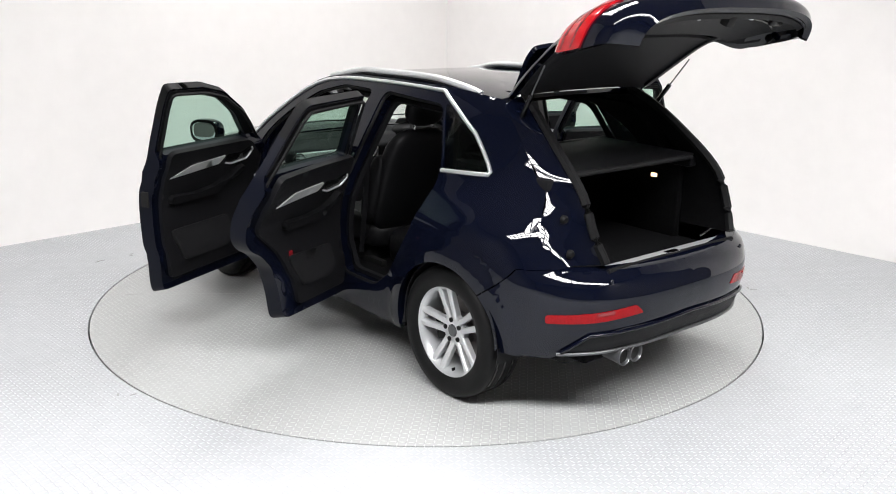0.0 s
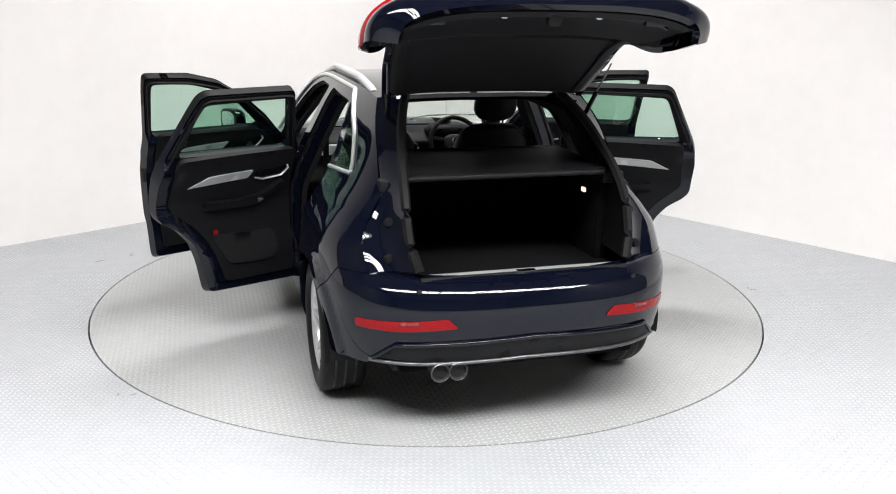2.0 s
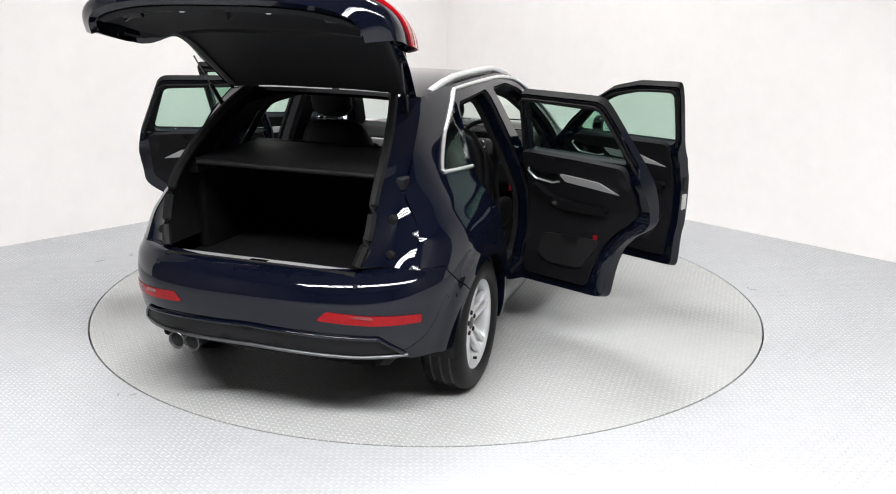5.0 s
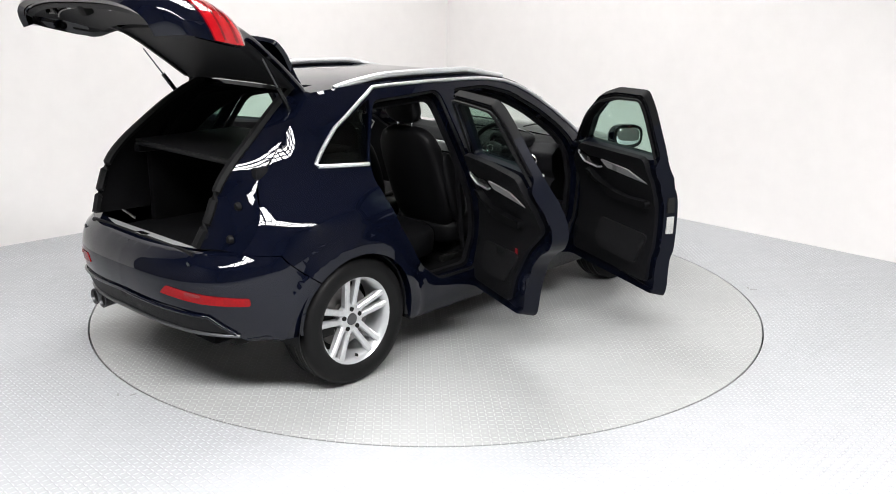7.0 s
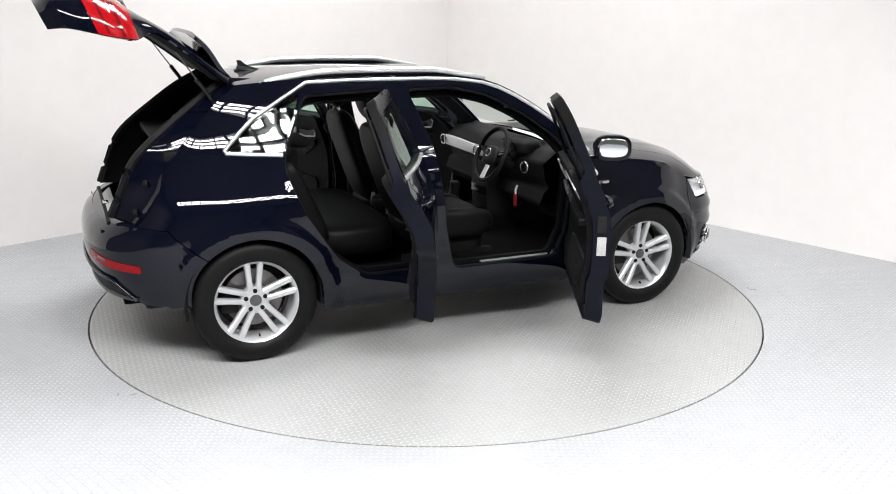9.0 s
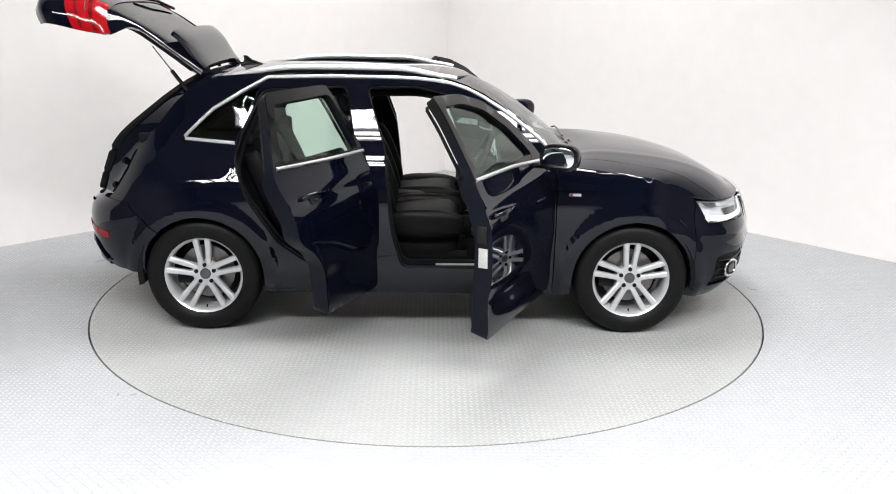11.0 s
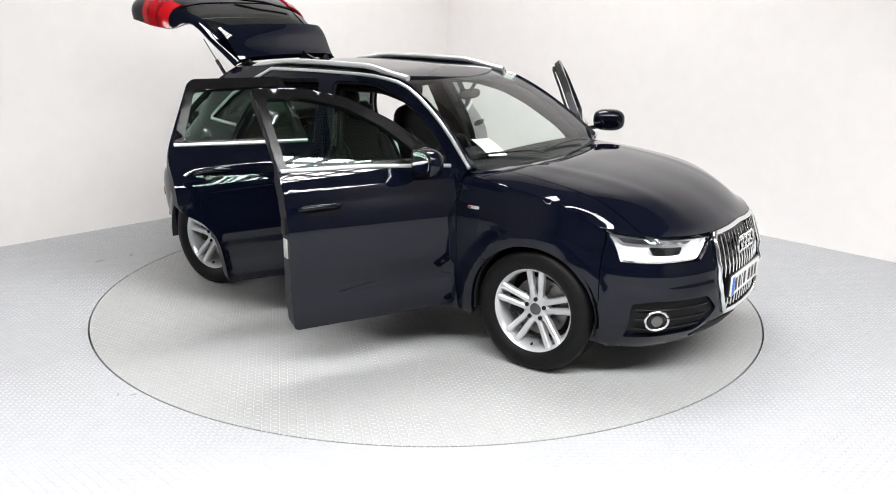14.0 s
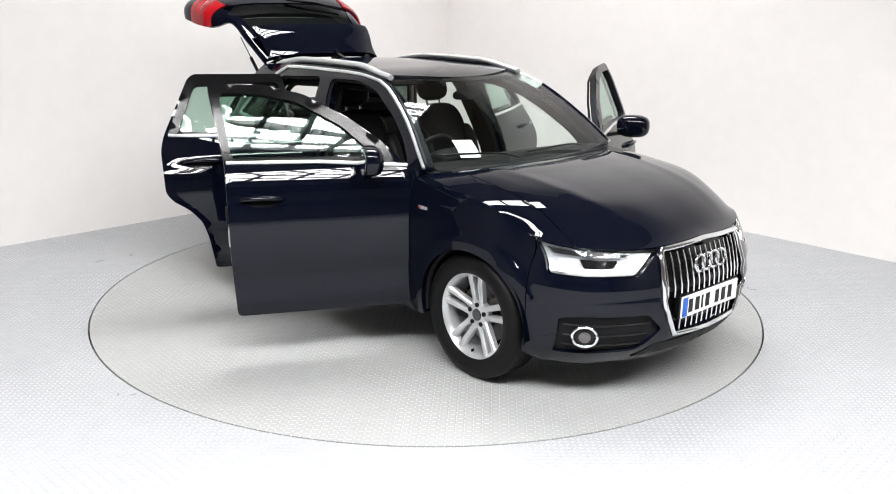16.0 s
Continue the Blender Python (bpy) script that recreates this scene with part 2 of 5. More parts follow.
def patch(name, fn, nu, nv, mat, parent=None, thick=0.0, label="", u0=0.0, u1=1.0, v0=0.0, v1=1.0):
    """A smooth sheet fn(u, v), with a thickness towards its inner side."""
    us, vs = np.linspace(u0, u1, nu), np.linspace(v0, v1, nv)
    G = np.array([[fn(u, v) for v in vs] for u in us], float)
    du, dv = np.gradient(G, axis=0), np.gradient(G, axis=1)
    nrm = np.cross(du, dv)
    nrm /= np.linalg.norm(nrm, axis=2, keepdims=True) + 1e-12
    verts, faces = list(G.reshape(-1, 3)), []
    ix = lambda i, j: i * nv + j
    for i in range(nu - 1):
        for j in range(nv - 1):
            faces.append((ix(i, j), ix(i + 1, j), ix(i + 1, j + 1), ix(i, j + 1)))
    if thick:
        k = len(verts)
        verts += list((G - nrm * thick).reshape(-1, 3))
        faces += [tuple(k + q for q in f[::-1]) for f in faces]
        rim = [ix(0, j) for j in range(nv)] + [ix(i, nv - 1) for i in range(1, nu)] + [ix(nu - 1, j) for j in range(nv - 2, -1, -1)] + [ix(i, 0) for i in range(nu - 2, 0, -1)]
        m0 = len(verts)
        verts += [verts[r] for r in rim] + [verts[k + r] for r in rim]
        n = len(rim)
        faces += [(m0 + i, m0 + (i + 1) % n, m0 + n + (i + 1) % n, m0 + n + i) for i in range(n)]
    return mesh_part(name, verts, faces, mat, parent, label)


# ---------------------------------------------------------------- the car's outer skin
def spline(xs, ys):
    xs = np.asarray(xs, float); ys = np.asarray(ys, float)
    m = np.gradient(ys, xs)
    def f(x):
        x = np.clip(x, xs[0], xs[-1])
        i = np.clip(np.searchsorted(xs, x) - 1, 0, len(xs) - 2)
        h = xs[i + 1] - xs[i]; t = (x - xs[i]) / h
        return ((2*t**3 - 3*t**2 + 1)*ys[i] + (t**3 - 2*t**2 + t)*h*m[i]
                + (-2*t**3 + 3*t**2)*ys[i + 1] + (t**3 - t**2)*h*m[i + 1])
    return f
def smooth(a, b, x):
    t = np.clip((x - a) / (b - a), 0, 1)
    return t * t * t * (t * (6 * t - 15) + 10)
# plan outline from the middle of the tail round the flank to the middle of the nose
PX = [-2.125, -2.12, -2.10, -2.045, -1.965, -1.85, -1.6, -1.3, -0.8, 0.0, 0.8, 1.3, 1.6, 1.83, 1.98, 2.09, 2.16, 2.195, 2.20]
PY = [0.0, 0.20, 0.38, 0.57, 0.695, 0.79, 0.875, 0.903, 0.905, 0.905, 0.905, 0.905, 0.875, 0.815, 0.72, 0.56, 0.37, 0.17, 0.0]
_d = np.hypot(np.diff(PX), np.diff(PY)); _q = np.concatenate([[0], np.cumsum(_d)]); _q = _q - _q[9]
QX, QY = spline(_q, PX), spline(_q, PY)
Q0, Q1 = _q[0], _q[-1]
XF = spline([.18, .25, .32, .45, .6, .72, .80, .86, .95], [2.06, 2.13, 2.18, 2.20, 2.19, 2.165, 2.13, 2.08, 1.98])
XR = spline([.18, .30, .40, .52, .62, .66, .70, .735, .765, .80, .84, .95, 1.1, 1.3, 1.5, 1.6],
            [-2.0, -2.09, -2.15, -2.19, -2.20, -2.199, -2.188, -2.165, -2.133, -2.10, -2.07, -2.02, -1.965, -1.90, -1.88, -1.875])
GZ = spline([.18, .26, .32, .45, .60, .74, .84, .92, 1.0, 1.08, 1.16, 1.30, 1.42, 1.50, 1.58],
            [.90, .955, .975, .99, .997, 1.0, .995, .98, .945, .905, .868, .795, .73, .675, .60])
def side_y(x_like_q, z):
    y = QY(x_like_q) * GZ(z)
    # the cabin narrows towards the tail
    y = y * (1 - .145 * smooth(-.35, -1.9, QX(x_like_q)) * smooth(.80, 1.28, z))
    # the nose narrows above the bumper
    y = y * (1 - .06 * smooth(1.35, 1.8, QX(x_like_q)) * smooth(.60, .80, z))
    return y
def belt(q, z):
    """Point of the outer skin, left flank: q runs along the plan outline, z is the height."""
    q = np.asarray(q, float); z = np.asarray(z, float) + 0 * q
    X = QX(q)
    x = X + smooth(1.2, 2.2, X) * (XF(z) - 2.20) + smooth(-1.2, -2.2, X) * (XR(z) + 2.20)
    return np.stack([x, side_y(q, z) + 0 * x, z], -1)


ARCHES = ((-1.285, 0.345), (1.315, 0.345))
ARCH_R = 0.372


def skin_point(q, z, off=0.0):
    """Outer skin of the left flank with its creases and wheel-arch flares, moved outwards by off."""
    q, z = np.asarray(q, float), np.asarray(z, float)
    P = belt(q, z)
    e = 1e-3
    n = np.cross(belt(np.minimum(q + e, Q1), z) - belt(np.maximum(q - e, Q0), z), belt(q, z + e) - P)
    n = -n / (np.linalg.norm(n, axis=-1, keepdims=True) + 1e-12)
    x = P[..., 0]
    lift = np.zeros_like(x)
    for ax, az in ARCHES:
        r = np.hypot(x - ax, z - az)
        lift = np.maximum(lift, 0.016 * smooth(0.480, 0.438, r) * smooth(0.9, 0.8, z))
    lift = lift + 0.010 * smooth(1.62, 1.85, x) * (np.exp(-((z - 0.625) / 0.022) ** 2) + np.exp(-((z - 0.515) / 0.018) ** 2)) + 0.006 * smooth(-1.7, -1.9, x) * np.exp(-((z - 0.735) / 0.02) ** 2)
    mid = smooth(-0.95, -0.8, x) * smooth(0.85, 0.7, x)
    lift = lift + mid * np.interp(z, [0.33, 0.45, 0.53, 0.565, 0.60], [0.0, -0.014, -0.016, -0.002, 0.0])
    # shoulder crease from the headlamp to the tail
    run = smooth(1.75, 1.35, x) * (1 - 0.6 * smooth(-0.95, -1.15, x)) * smooth(-1.95, -1.7, x)
    zc = 1.010 - 0.055 * smooth(0.6, 1.7, x)
    lift = lift + run * np.interp(z - zc, [-0.11, -0.05, -0.012, 0.0, 0.02, 0.055], [0.0, -0.006, 0.003, 0.007, 0.004, 0.0])
    return P + n * (lift + off)[..., None]


def fillet(poly, r=0.02, n=4):
    """Rounds the corners of an outline."""
    out, k = [], len(poly)
    for i in range(k):
        p, a, b = (np.array(poly[j % k], float) for j in (i, i - 1, i + 1))
        la, lb = np.linalg.norm(a - p), np.linalg.norm(b - p)
        ra = min(r, la * 0.45, lb * 0.45)
        s, e = p + (a - p) / la * ra, p + (b - p) / lb * ra
        for t in np.linspace(0, 1, n):
            out.append(tuple((1 - t) ** 2 * s + 2 * t * (1 - t) * p + t * t * e))
    return out


def densify(poly, step):
    out = []
    for a, b in zip(poly, poly[1:] + poly[:1]):
        k = max(1, int(math.ceil(math.dist(a, b) / step)))
        out += [(a[0] + (b[0] - a[0]) * i / k, a[1] + (b[1] - a[1]) * i / k) for i in range(k)]
    return out


def inside(px, pz, poly):
    poly = np.asarray(poly)
    x0, z0 = poly[:, 0], poly[:, 1]
    x1, z1 = np.roll(x0, -1), np.roll(z0, -1)
    px, pz = np.asarray(px)[:, None], np.asarray(pz)[:, None]
    hit = ((z0 > pz) != (z1 > pz)) & (px < (x1 - x0) * (pz - z0) / (z1 - z0 + 1e-15) + x0)
    return hit.sum(1) % 2 == 1


def region(outline, holes=(), step=0.04):
    """Triangles of an outline with holes, over an even net of points."""
    loops = [densify(list(outline), step)] + [densify(list(h), step) for h in holes]
    pts, edges = [], []
    for lp in loops:
        k = len(pts)
        pts += lp
        edges += [(k + i, k + (i + 1) % len(lp)) for i in range(len(lp))]
    o = np.array(loops[0])
    gx = np.arange(o[:, 0].min() + step / 2, o[:, 0].max(), step)
    gz = np.arange(o[:, 1].min() + step / 2, o[:, 1].max(), step)
    X, Z = (a.ravel() for a in np.meshgrid(gx, gz))
    keep = inside(X, Z, loops[0])
    for h in loops[1:]:
        keep &= ~inside(X, Z, h)
    B = np.array(pts)
    X, Z = X[keep], Z[keep]
    far = np.array([np.min(np.hypot(B[:, 0] - x, B[:, 1] - z)) > step * 0.45 for x, z in zip(X, Z)], bool)
    pts += list(zip(X[far], Z[far])) if len(X) else []
    vs, _, fs, _, _, _ = geometry.delaunay_2d_cdt([Vector(p) for p in pts], edges, [], 0, 1e-5)
    V = np.array([tuple(v) for v in vs])
    T = np.array([f for f in fs if len(f) == 3])
    cen = V[T].mean(1)
    ok = inside(cen[:, 0], cen[:, 1], loops[0])
    for h in loops[1:]:
        ok &= ~inside(cen[:, 0], cen[:, 1], h)
    return V, T[ok]


def skin(name, outline, mat, parent, side, holes=(), thick=0.03, off=0.0, step=0.04, label="", move=None, both=False, depth=None, rim_mat=None):
    """A panel cut out of the skin: outer face, rim and back. both: left and right half in one, joined in the middle."""
    V, T = region(outline, holes, step)
    outer = skin_point(V[:, 0], V[:, 1], off)
    n = skin_point(V[:, 0], V[:, 1], off + 0.01) - outer
    n /= np.linalg.norm(n, axis=1, keepdims=True)
    th = thick if depth is None else depth(V[:, 0], V[:, 1])[:, None]
    inner = outer - n * th
    count = {}
    for t in T:
        for a, b in ((t[0], t[1]), (t[1], t[2]), (t[2], t[0])):
            count[(a, b)] = count.get((a, b), 0) + 1
    rim = [e for e in count if (e[1], e[0]) not in count]
    if both:
        mid = lambda i: abs(V[i, 0] - Q0) < 1e-4 or abs(V[i, 0] - Q1) < 1e-4
        rim = [e for e in rim if not (mid(e[0]) and mid(e[1]))]
    bm = bmesh.new()
    for s in ((1, -1) if both else (side,)):
        flip = np.array((1, s, 1))
        vo = [bm.verts.new(p) for p in outer * flip]
        vi = [bm.verts.new(p) for p in inner * flip]
        wo = {i: bm.verts.new(outer[i] * flip) for e in rim for i in e}
        wi = {i: bm.verts.new(inner[i] * flip) for e in rim for i in e}
        for a, b, c in T:
            bm.faces.new((vo[c], vo[b], vo[a]) if s > 0 else (vo[a], vo[b], vo[c]))
            bm.faces.new((vi[a], vi[b], vi[c]) if s > 0 else (vi[c], vi[b], vi[a]))
        for a, b in rim:
            edge = bm.faces.new((wo[a], wo[b], wi[b], wi[a]) if s > 0 else (wo[b], wo[a], wi[a], wi[b]))
            edge.material_index = 0 if not rim_mat else (1 if V[a, 1] > 1.34 else 2)
    if both:
        seam = [v for v in bm.verts if abs(v.co.y) < 1e-3]
        bmesh.ops.remove_doubles(bm, verts=seam, dist=2e-3)
    if move is not None:
        bmesh.ops.transform(bm, matrix=move, verts=bm.verts)
    me = bpy.data.meshes.new(name)
    bm.normal_update()
    bm.to_mesh(me)
    bm.free()
    me.materials.append(mat)
    if rim_mat:
        me.materials.append(rim_mat)
        me.materials.append(SHUT_PAINT)
    me.polygons.foreach_set("use_smooth", [True] * len(me.polygons))
    ob = new(name, me)
    ob.parent = parent
    if label:
        ob["label"] = label
    return ob


def skin_path(pts, side, off=0.0, step=0.04, closed=False):
    pts = densify(list(pts), step) if closed else densify(list(pts), step)[:-max(1, int(math.ceil(math.dist(pts[-1], pts[0]) / step)))] + [pts[-1]]
    A = np.array(pts)
    return skin_point(A[:, 0], A[:, 1], off) * np.array((1, side, 1))


def arc(cx, cz, r, a0, a1, n=18):
    return [(cx + r * math.cos(radians(a0 + (a1 - a0) * i / (n - 1))), cz + r * math.sin(radians(a0 + (a1 - a0) * i / (n - 1)))) for i in range(n)]


# ---------------------------------------------------------------- the room
CORNER = (0.18, 4.62)
WALL_L, WALL_R = (-0.7141, -0.7001), (0.6855, -0.7281)      # the walls' ways from the corner


def wall_block(name, a, b, z0, z1, thick, label, mat=None):
    """An upright wall from a to b, its thickness to the right of that way."""
    d = (Vector(b) - Vector(a)).normalized()
    n = Vector((d.y, -d.x)) * thick
    bm = bmesh.new()
    low = [bm.verts.new((*p, z0)) for p in (a, b, Vector(b) + n, Vector(a) + n)]
    top = [bm.verts.new((v.co.x, v.co.y, z1)) for v in low]
    bm.faces.new(low), bm.faces.new(top)
    for i in range(4):
        bm.faces.new((low[i], low[(i + 1) % 4], top[(i + 1) % 4], top[i]))
    return tagged(part(name, bm, mat or WALL_PAINT), label, "wall", kind="structure")


def room():
    c = Vector(CORNER)
    left_end, right_end = c + Vector(WALL_L) * 8.0, c + Vector(WALL_R) * 8.0
    wall_block("wall_back_left", tuple(left_end), tuple(c), -0.01, ROOF_Z, -0.2, "plain white painted studio wall meeting the floor")
    wall_block("wall_back_right", tuple(c), tuple(right_end), -0.01, ROOF_Z, -0.2, "plain white painted studio wall meeting the floor")
    x0, x1, yb = left_end.x, right_end.x, -11.0
    wall_block("wall_left", (x0, yb), (x0, left_end.y), -0.01, ROOF_Z, -0.2, "dark grey painted hall wall", HALL_PAINT)
    wall_block("wall_right", (x1, right_end.y), (x1, yb), -0.01, ROOF_Z, -0.2, "dark grey painted hall wall", HALL_PAINT)
    wall_block("wall_behind", (x1, yb), (x0, yb), -0.01, ROOF_Z, -0.2, "dark grey painted hall wall", HALL_PAINT)
    # floor sheet with the round opening of the turntable
    n, r = 160, 2.2325
    ring = [(r * math.cos(2 * math.pi * i / n), r * math.sin(2 * math.pi * i / n)) for i in range(n)]
    outer = [(-14, -14), (14, -14), (14, 8), (-14, 8)]
    bm = bmesh.new()
    inner = [bm.verts.new((x, y, 0)) for x, y in ring]
    outr = []
    for x, y in ring:
        k = min(14 / abs(x) if x else 9e9, (8 if y > 0 else 14) / abs(y) if y else 9e9)
        outr.append(bm.verts.new((x * k, y * k, 0)))
    drop = [bm.verts.new((x, y, -0.06)) for x, y in ring]
    for i in range(n):
        j = (i + 1) % n
        bm.faces.new((inner[i], outr[i], outr[j], inner[j]))
        bm.faces.new((drop[i], inner[i], inner[j], drop[j]))
    for sx, sy in ((1, 1), (-1, 1), (-1, -1), (1, -1)):
        cx, cy = 14 * sx, 8 if sy > 0 else -14
        near = sorted(outr, key=lambda v: (v.co.x - cx) ** 2 + (v.co.y - cy) ** 2)[:2]
        if all((v.co.xy - Vector((cx, cy))).length > 1e-4 for v in near):
            bm.faces.new((near[0], near[1], bm.verts.new((cx, cy, 0))))
    fl = part("floor", bm, FLOOR_PLATE)
    tagged(fl, "light grey painted steel tread-plate floor", "floor", kind="structure")
    bm = bmesh.new()
    bmesh.ops.create_circle(bm, cap_ends=True, segments=64, radius=2.4, matrix=Matrix.Translation((0, 0, -0.062)))
    tagged(part("turntable_pit", bm, PIT), "dark pit under the turntable's gap", "pit", kind="structure")
    # the joint of two floor plates
    d = Vector((2.069 - 1.865, -2.403 + 2.589)).normalized()
    a = Vector((1.865, -2.589)) - d * 0.45
    bm = bmesh.new()
    m = Matrix.Translation((*a, 0.0)) @ Matrix.Rotation(math.atan2(d.y, d.x), 4, "Z")
    add_box(bm, 0, 6.0, -0.001, 0.001, -0.003, 0.0006, m=m)
    tagged(part("floor_joint", bm, FLOOR_JOINT), "thin dark joint between floor plates", "joint", kind="structure")
    # ceiling with the skylight and the added fill light's opening
    bm = bmesh.new()
    xs = sorted({-14.0, 14.0, *[v for s in SKYLIGHTS_AND_FILL for v in s[:2]]})
    ys = sorted({-14.0, 8.0, *[v for s in SKYLIGHTS_AND_FILL for v in s[2:]]})
    for xa, xb in zip(xs, xs[1:]):
        for ya, yc in zip(ys, ys[1:]):
            mx, my = (xa + xb) / 2, (ya + yc) / 2
            if not any(s[0] < mx < s[1] and s[2] < my < s[3] for s in SKYLIGHTS_AND_FILL):
                add_box(bm, xa, xb, ya, yc, ROOF_Z, ROOF_Z + 0.2)
    tagged(part("ceiling", bm, CEIL_PAINT), "brown boarded hall ceiling with skylight and added fill openings", "ceiling", kind="structure")
    # the second opening is made up, only to carry the fill light
    for k, (xa, xb, ya, yc) in enumerate(SKYLIGHTS_AND_FILL):
        win = tagged(new(f"window_{k + 1}"), "glazed skylight with dark glazing bars, the second added as fill light", "skylight", kind="structure")
        win.location = (xa, ya, ROOF_Z)
        nx, ny = round((xb - xa) / 0.55), round((yc - ya) / 0.40)
        for i in range(nx + 1):
            x = (xb - xa) * i / nx
            bm = bmesh.new()
            add_box(bm, x - 0.032, x + 0.032, 0, yc - ya, 0.0, 0.10)
            part("glazing_bar", bm, STEEL_BAR, win)
        for j in range(ny + 1):
            y = (yc - ya) * j / ny
            bm = bmesh.new()
            add_box(bm, 0, xb - xa, y - 0.026, y + 0.026, 0.005, 0.105)
            part("cross_bar", bm, STEEL_BAR, win)


def scuffs():
    """Small dark marks on the floor."""
    rng = random.Random(5)
    bm = bmesh.new()
    spots = [(-3.04, -0.11), (2.31, 0.13), (-2.42, -1.66), (-1.55, -1.73), (-2.55, 0.63), (-2.35, 0.85), (1.56, 2.06), (1.94, -2.91), (-0.59, -2.76)]
    for x, y in spots:
        for k in range(2):
            a, w = rng.uniform(0, 3.1), rng.uniform(0.012, 0.03)
            m = Matrix.Translation((x + rng.uniform(-.04, .04), y + rng.uniform(-.04, .04), 0.0012)) @ Matrix.Rotation(a, 4, "Z")
            add_box(bm, -w, w, -0.004, 0.004, -0.001, 0.001, m=m)
    tagged(part("floor_scuffs", bm, material("scuff_dirt", (0.28, 0.28, 0.27), rough=0.8, noise_scale=30, vary=0.3)),
           "small grey scuff marks on the floor paint", "scuffs", kind="stuff")


def turntable():
    disc = tagged(new("turntable"), "round light grey tread-plate turntable flush with floor", "turntable")
    joints = [-125, -91, -57, 15, 55, 90]
    bm = bmesh.new()
    bmesh.ops.create_circle(bm, cap_ends=True, segments=160, radius=2.222)
    ext = bmesh.ops.extrude_face_region(bm, geom=bm.faces[:])
    bmesh.ops.translate(bm, vec=(0, 0, -0.03), verts=[v for v in ext["geom"] if isinstance(v, bmesh.types.BMVert)])
    part("deck", bm, DISC_PLATE, disc)
    for a in joints:
        bm = bmesh.new()
        add_box(bm, 0.0, 2.2, -0.0009, 0.0009, -0.002, 0.0006, m=Matrix.Rotation(radians(a), 4, "Z"))
        part("joint", bm, FLOOR_JOINT, disc)
    return disc


FLOOR_JOINT = material("grey_plate_joint", (0.45, 0.45, 0.45), rough=0.7, noise_scale=20, vary=0.2)
room()
scuffs()
DISC = turntable()

# ---------------------------------------------------------------- the car
CAR = tagged(new("car"), "dark navy compact sport utility car, all doors and tailgate open", "car")

EZ = spline([-1.29, -1.05, -.7, -.3, .05, .25, .5, .7, .86, .95], [1.505, 1.525, 1.54, 1.543, 1.533, 1.502, 1.378, 1.234, 1.094, 1.025])
ZTOP = spline([.86, 1.2, 1.5, 1.755, 2.1, 2.36, Q1], [1.04, 1.003, .953, .845, .816, .808, .822])
HINGE_F, HINGE_R, TURN_F, TURN_R = (.80, .865), (-.235, .875), 64.0, 65.5

# outlines on the skin, as (run along the plan outline, height)
FRONT_OPENING = [(.62, .41), (-.09, .41), (-.155, .65), (-.195, 1.13), (-.31, 1.475), (.0, 1.482), (.22, 1.432), (.45, 1.312), (.62, 1.19), (.715, 1.08), (.70, .93), (.67, .57)]
REAR_OPENING = [(-.33, .43), (-.655, .43), (-.825, .555), (-1.01, .835), (-1.09, 1.06), (-1.06, 1.18), (-.93, 1.45), (-.42, 1.48), (-.355, 1.1), (-.30, .65)]
QUARTER_GLASS = [(-1.395, 1.16), (-1.085, 1.145), (-.945, 1.46), (-1.04, 1.415), (-1.22, 1.31)]
FRONT_DOOR = [(.795, .285), (-.175, .285), (-.195, .6), (-.205, 1.125), (-.27, 1.524), (.02, 1.515), (.24, 1.464), (.48, 1.338), (.66, 1.205), (.785, 1.075), (.80, .9)]
FRONT_PANE = [(-.165, 1.135), (-.215, 1.475), (.0, 1.472), (.21, 1.422), (.43, 1.302), (.62, 1.135)]
REAR_DOOR = [(-.24, .29), (-.835, .30), (-.852, .40), (-.872, .51), (-.905, .61), (-.98, .695), (-1.07, .75), (-1.112, .80), (-1.126, 1.05), (-1.105, 1.135), (-.94, 1.475), (-.90, 1.50), (-.355, 1.50), (-.262, 1.125), (-.262, .6)]
REAR_PANE = [(-1.02, 1.155), (-.905, 1.44), (-.375, 1.452), (-.305, 1.14)]


def top_edge():
    return [(x, float(EZ(x))) for x in (.86, .78, .7, .6, .5, .4, .3, .2, .1, 0, -.15, -.3, -.5, -.7, -.9, -1.05, -1.2, -1.29)]


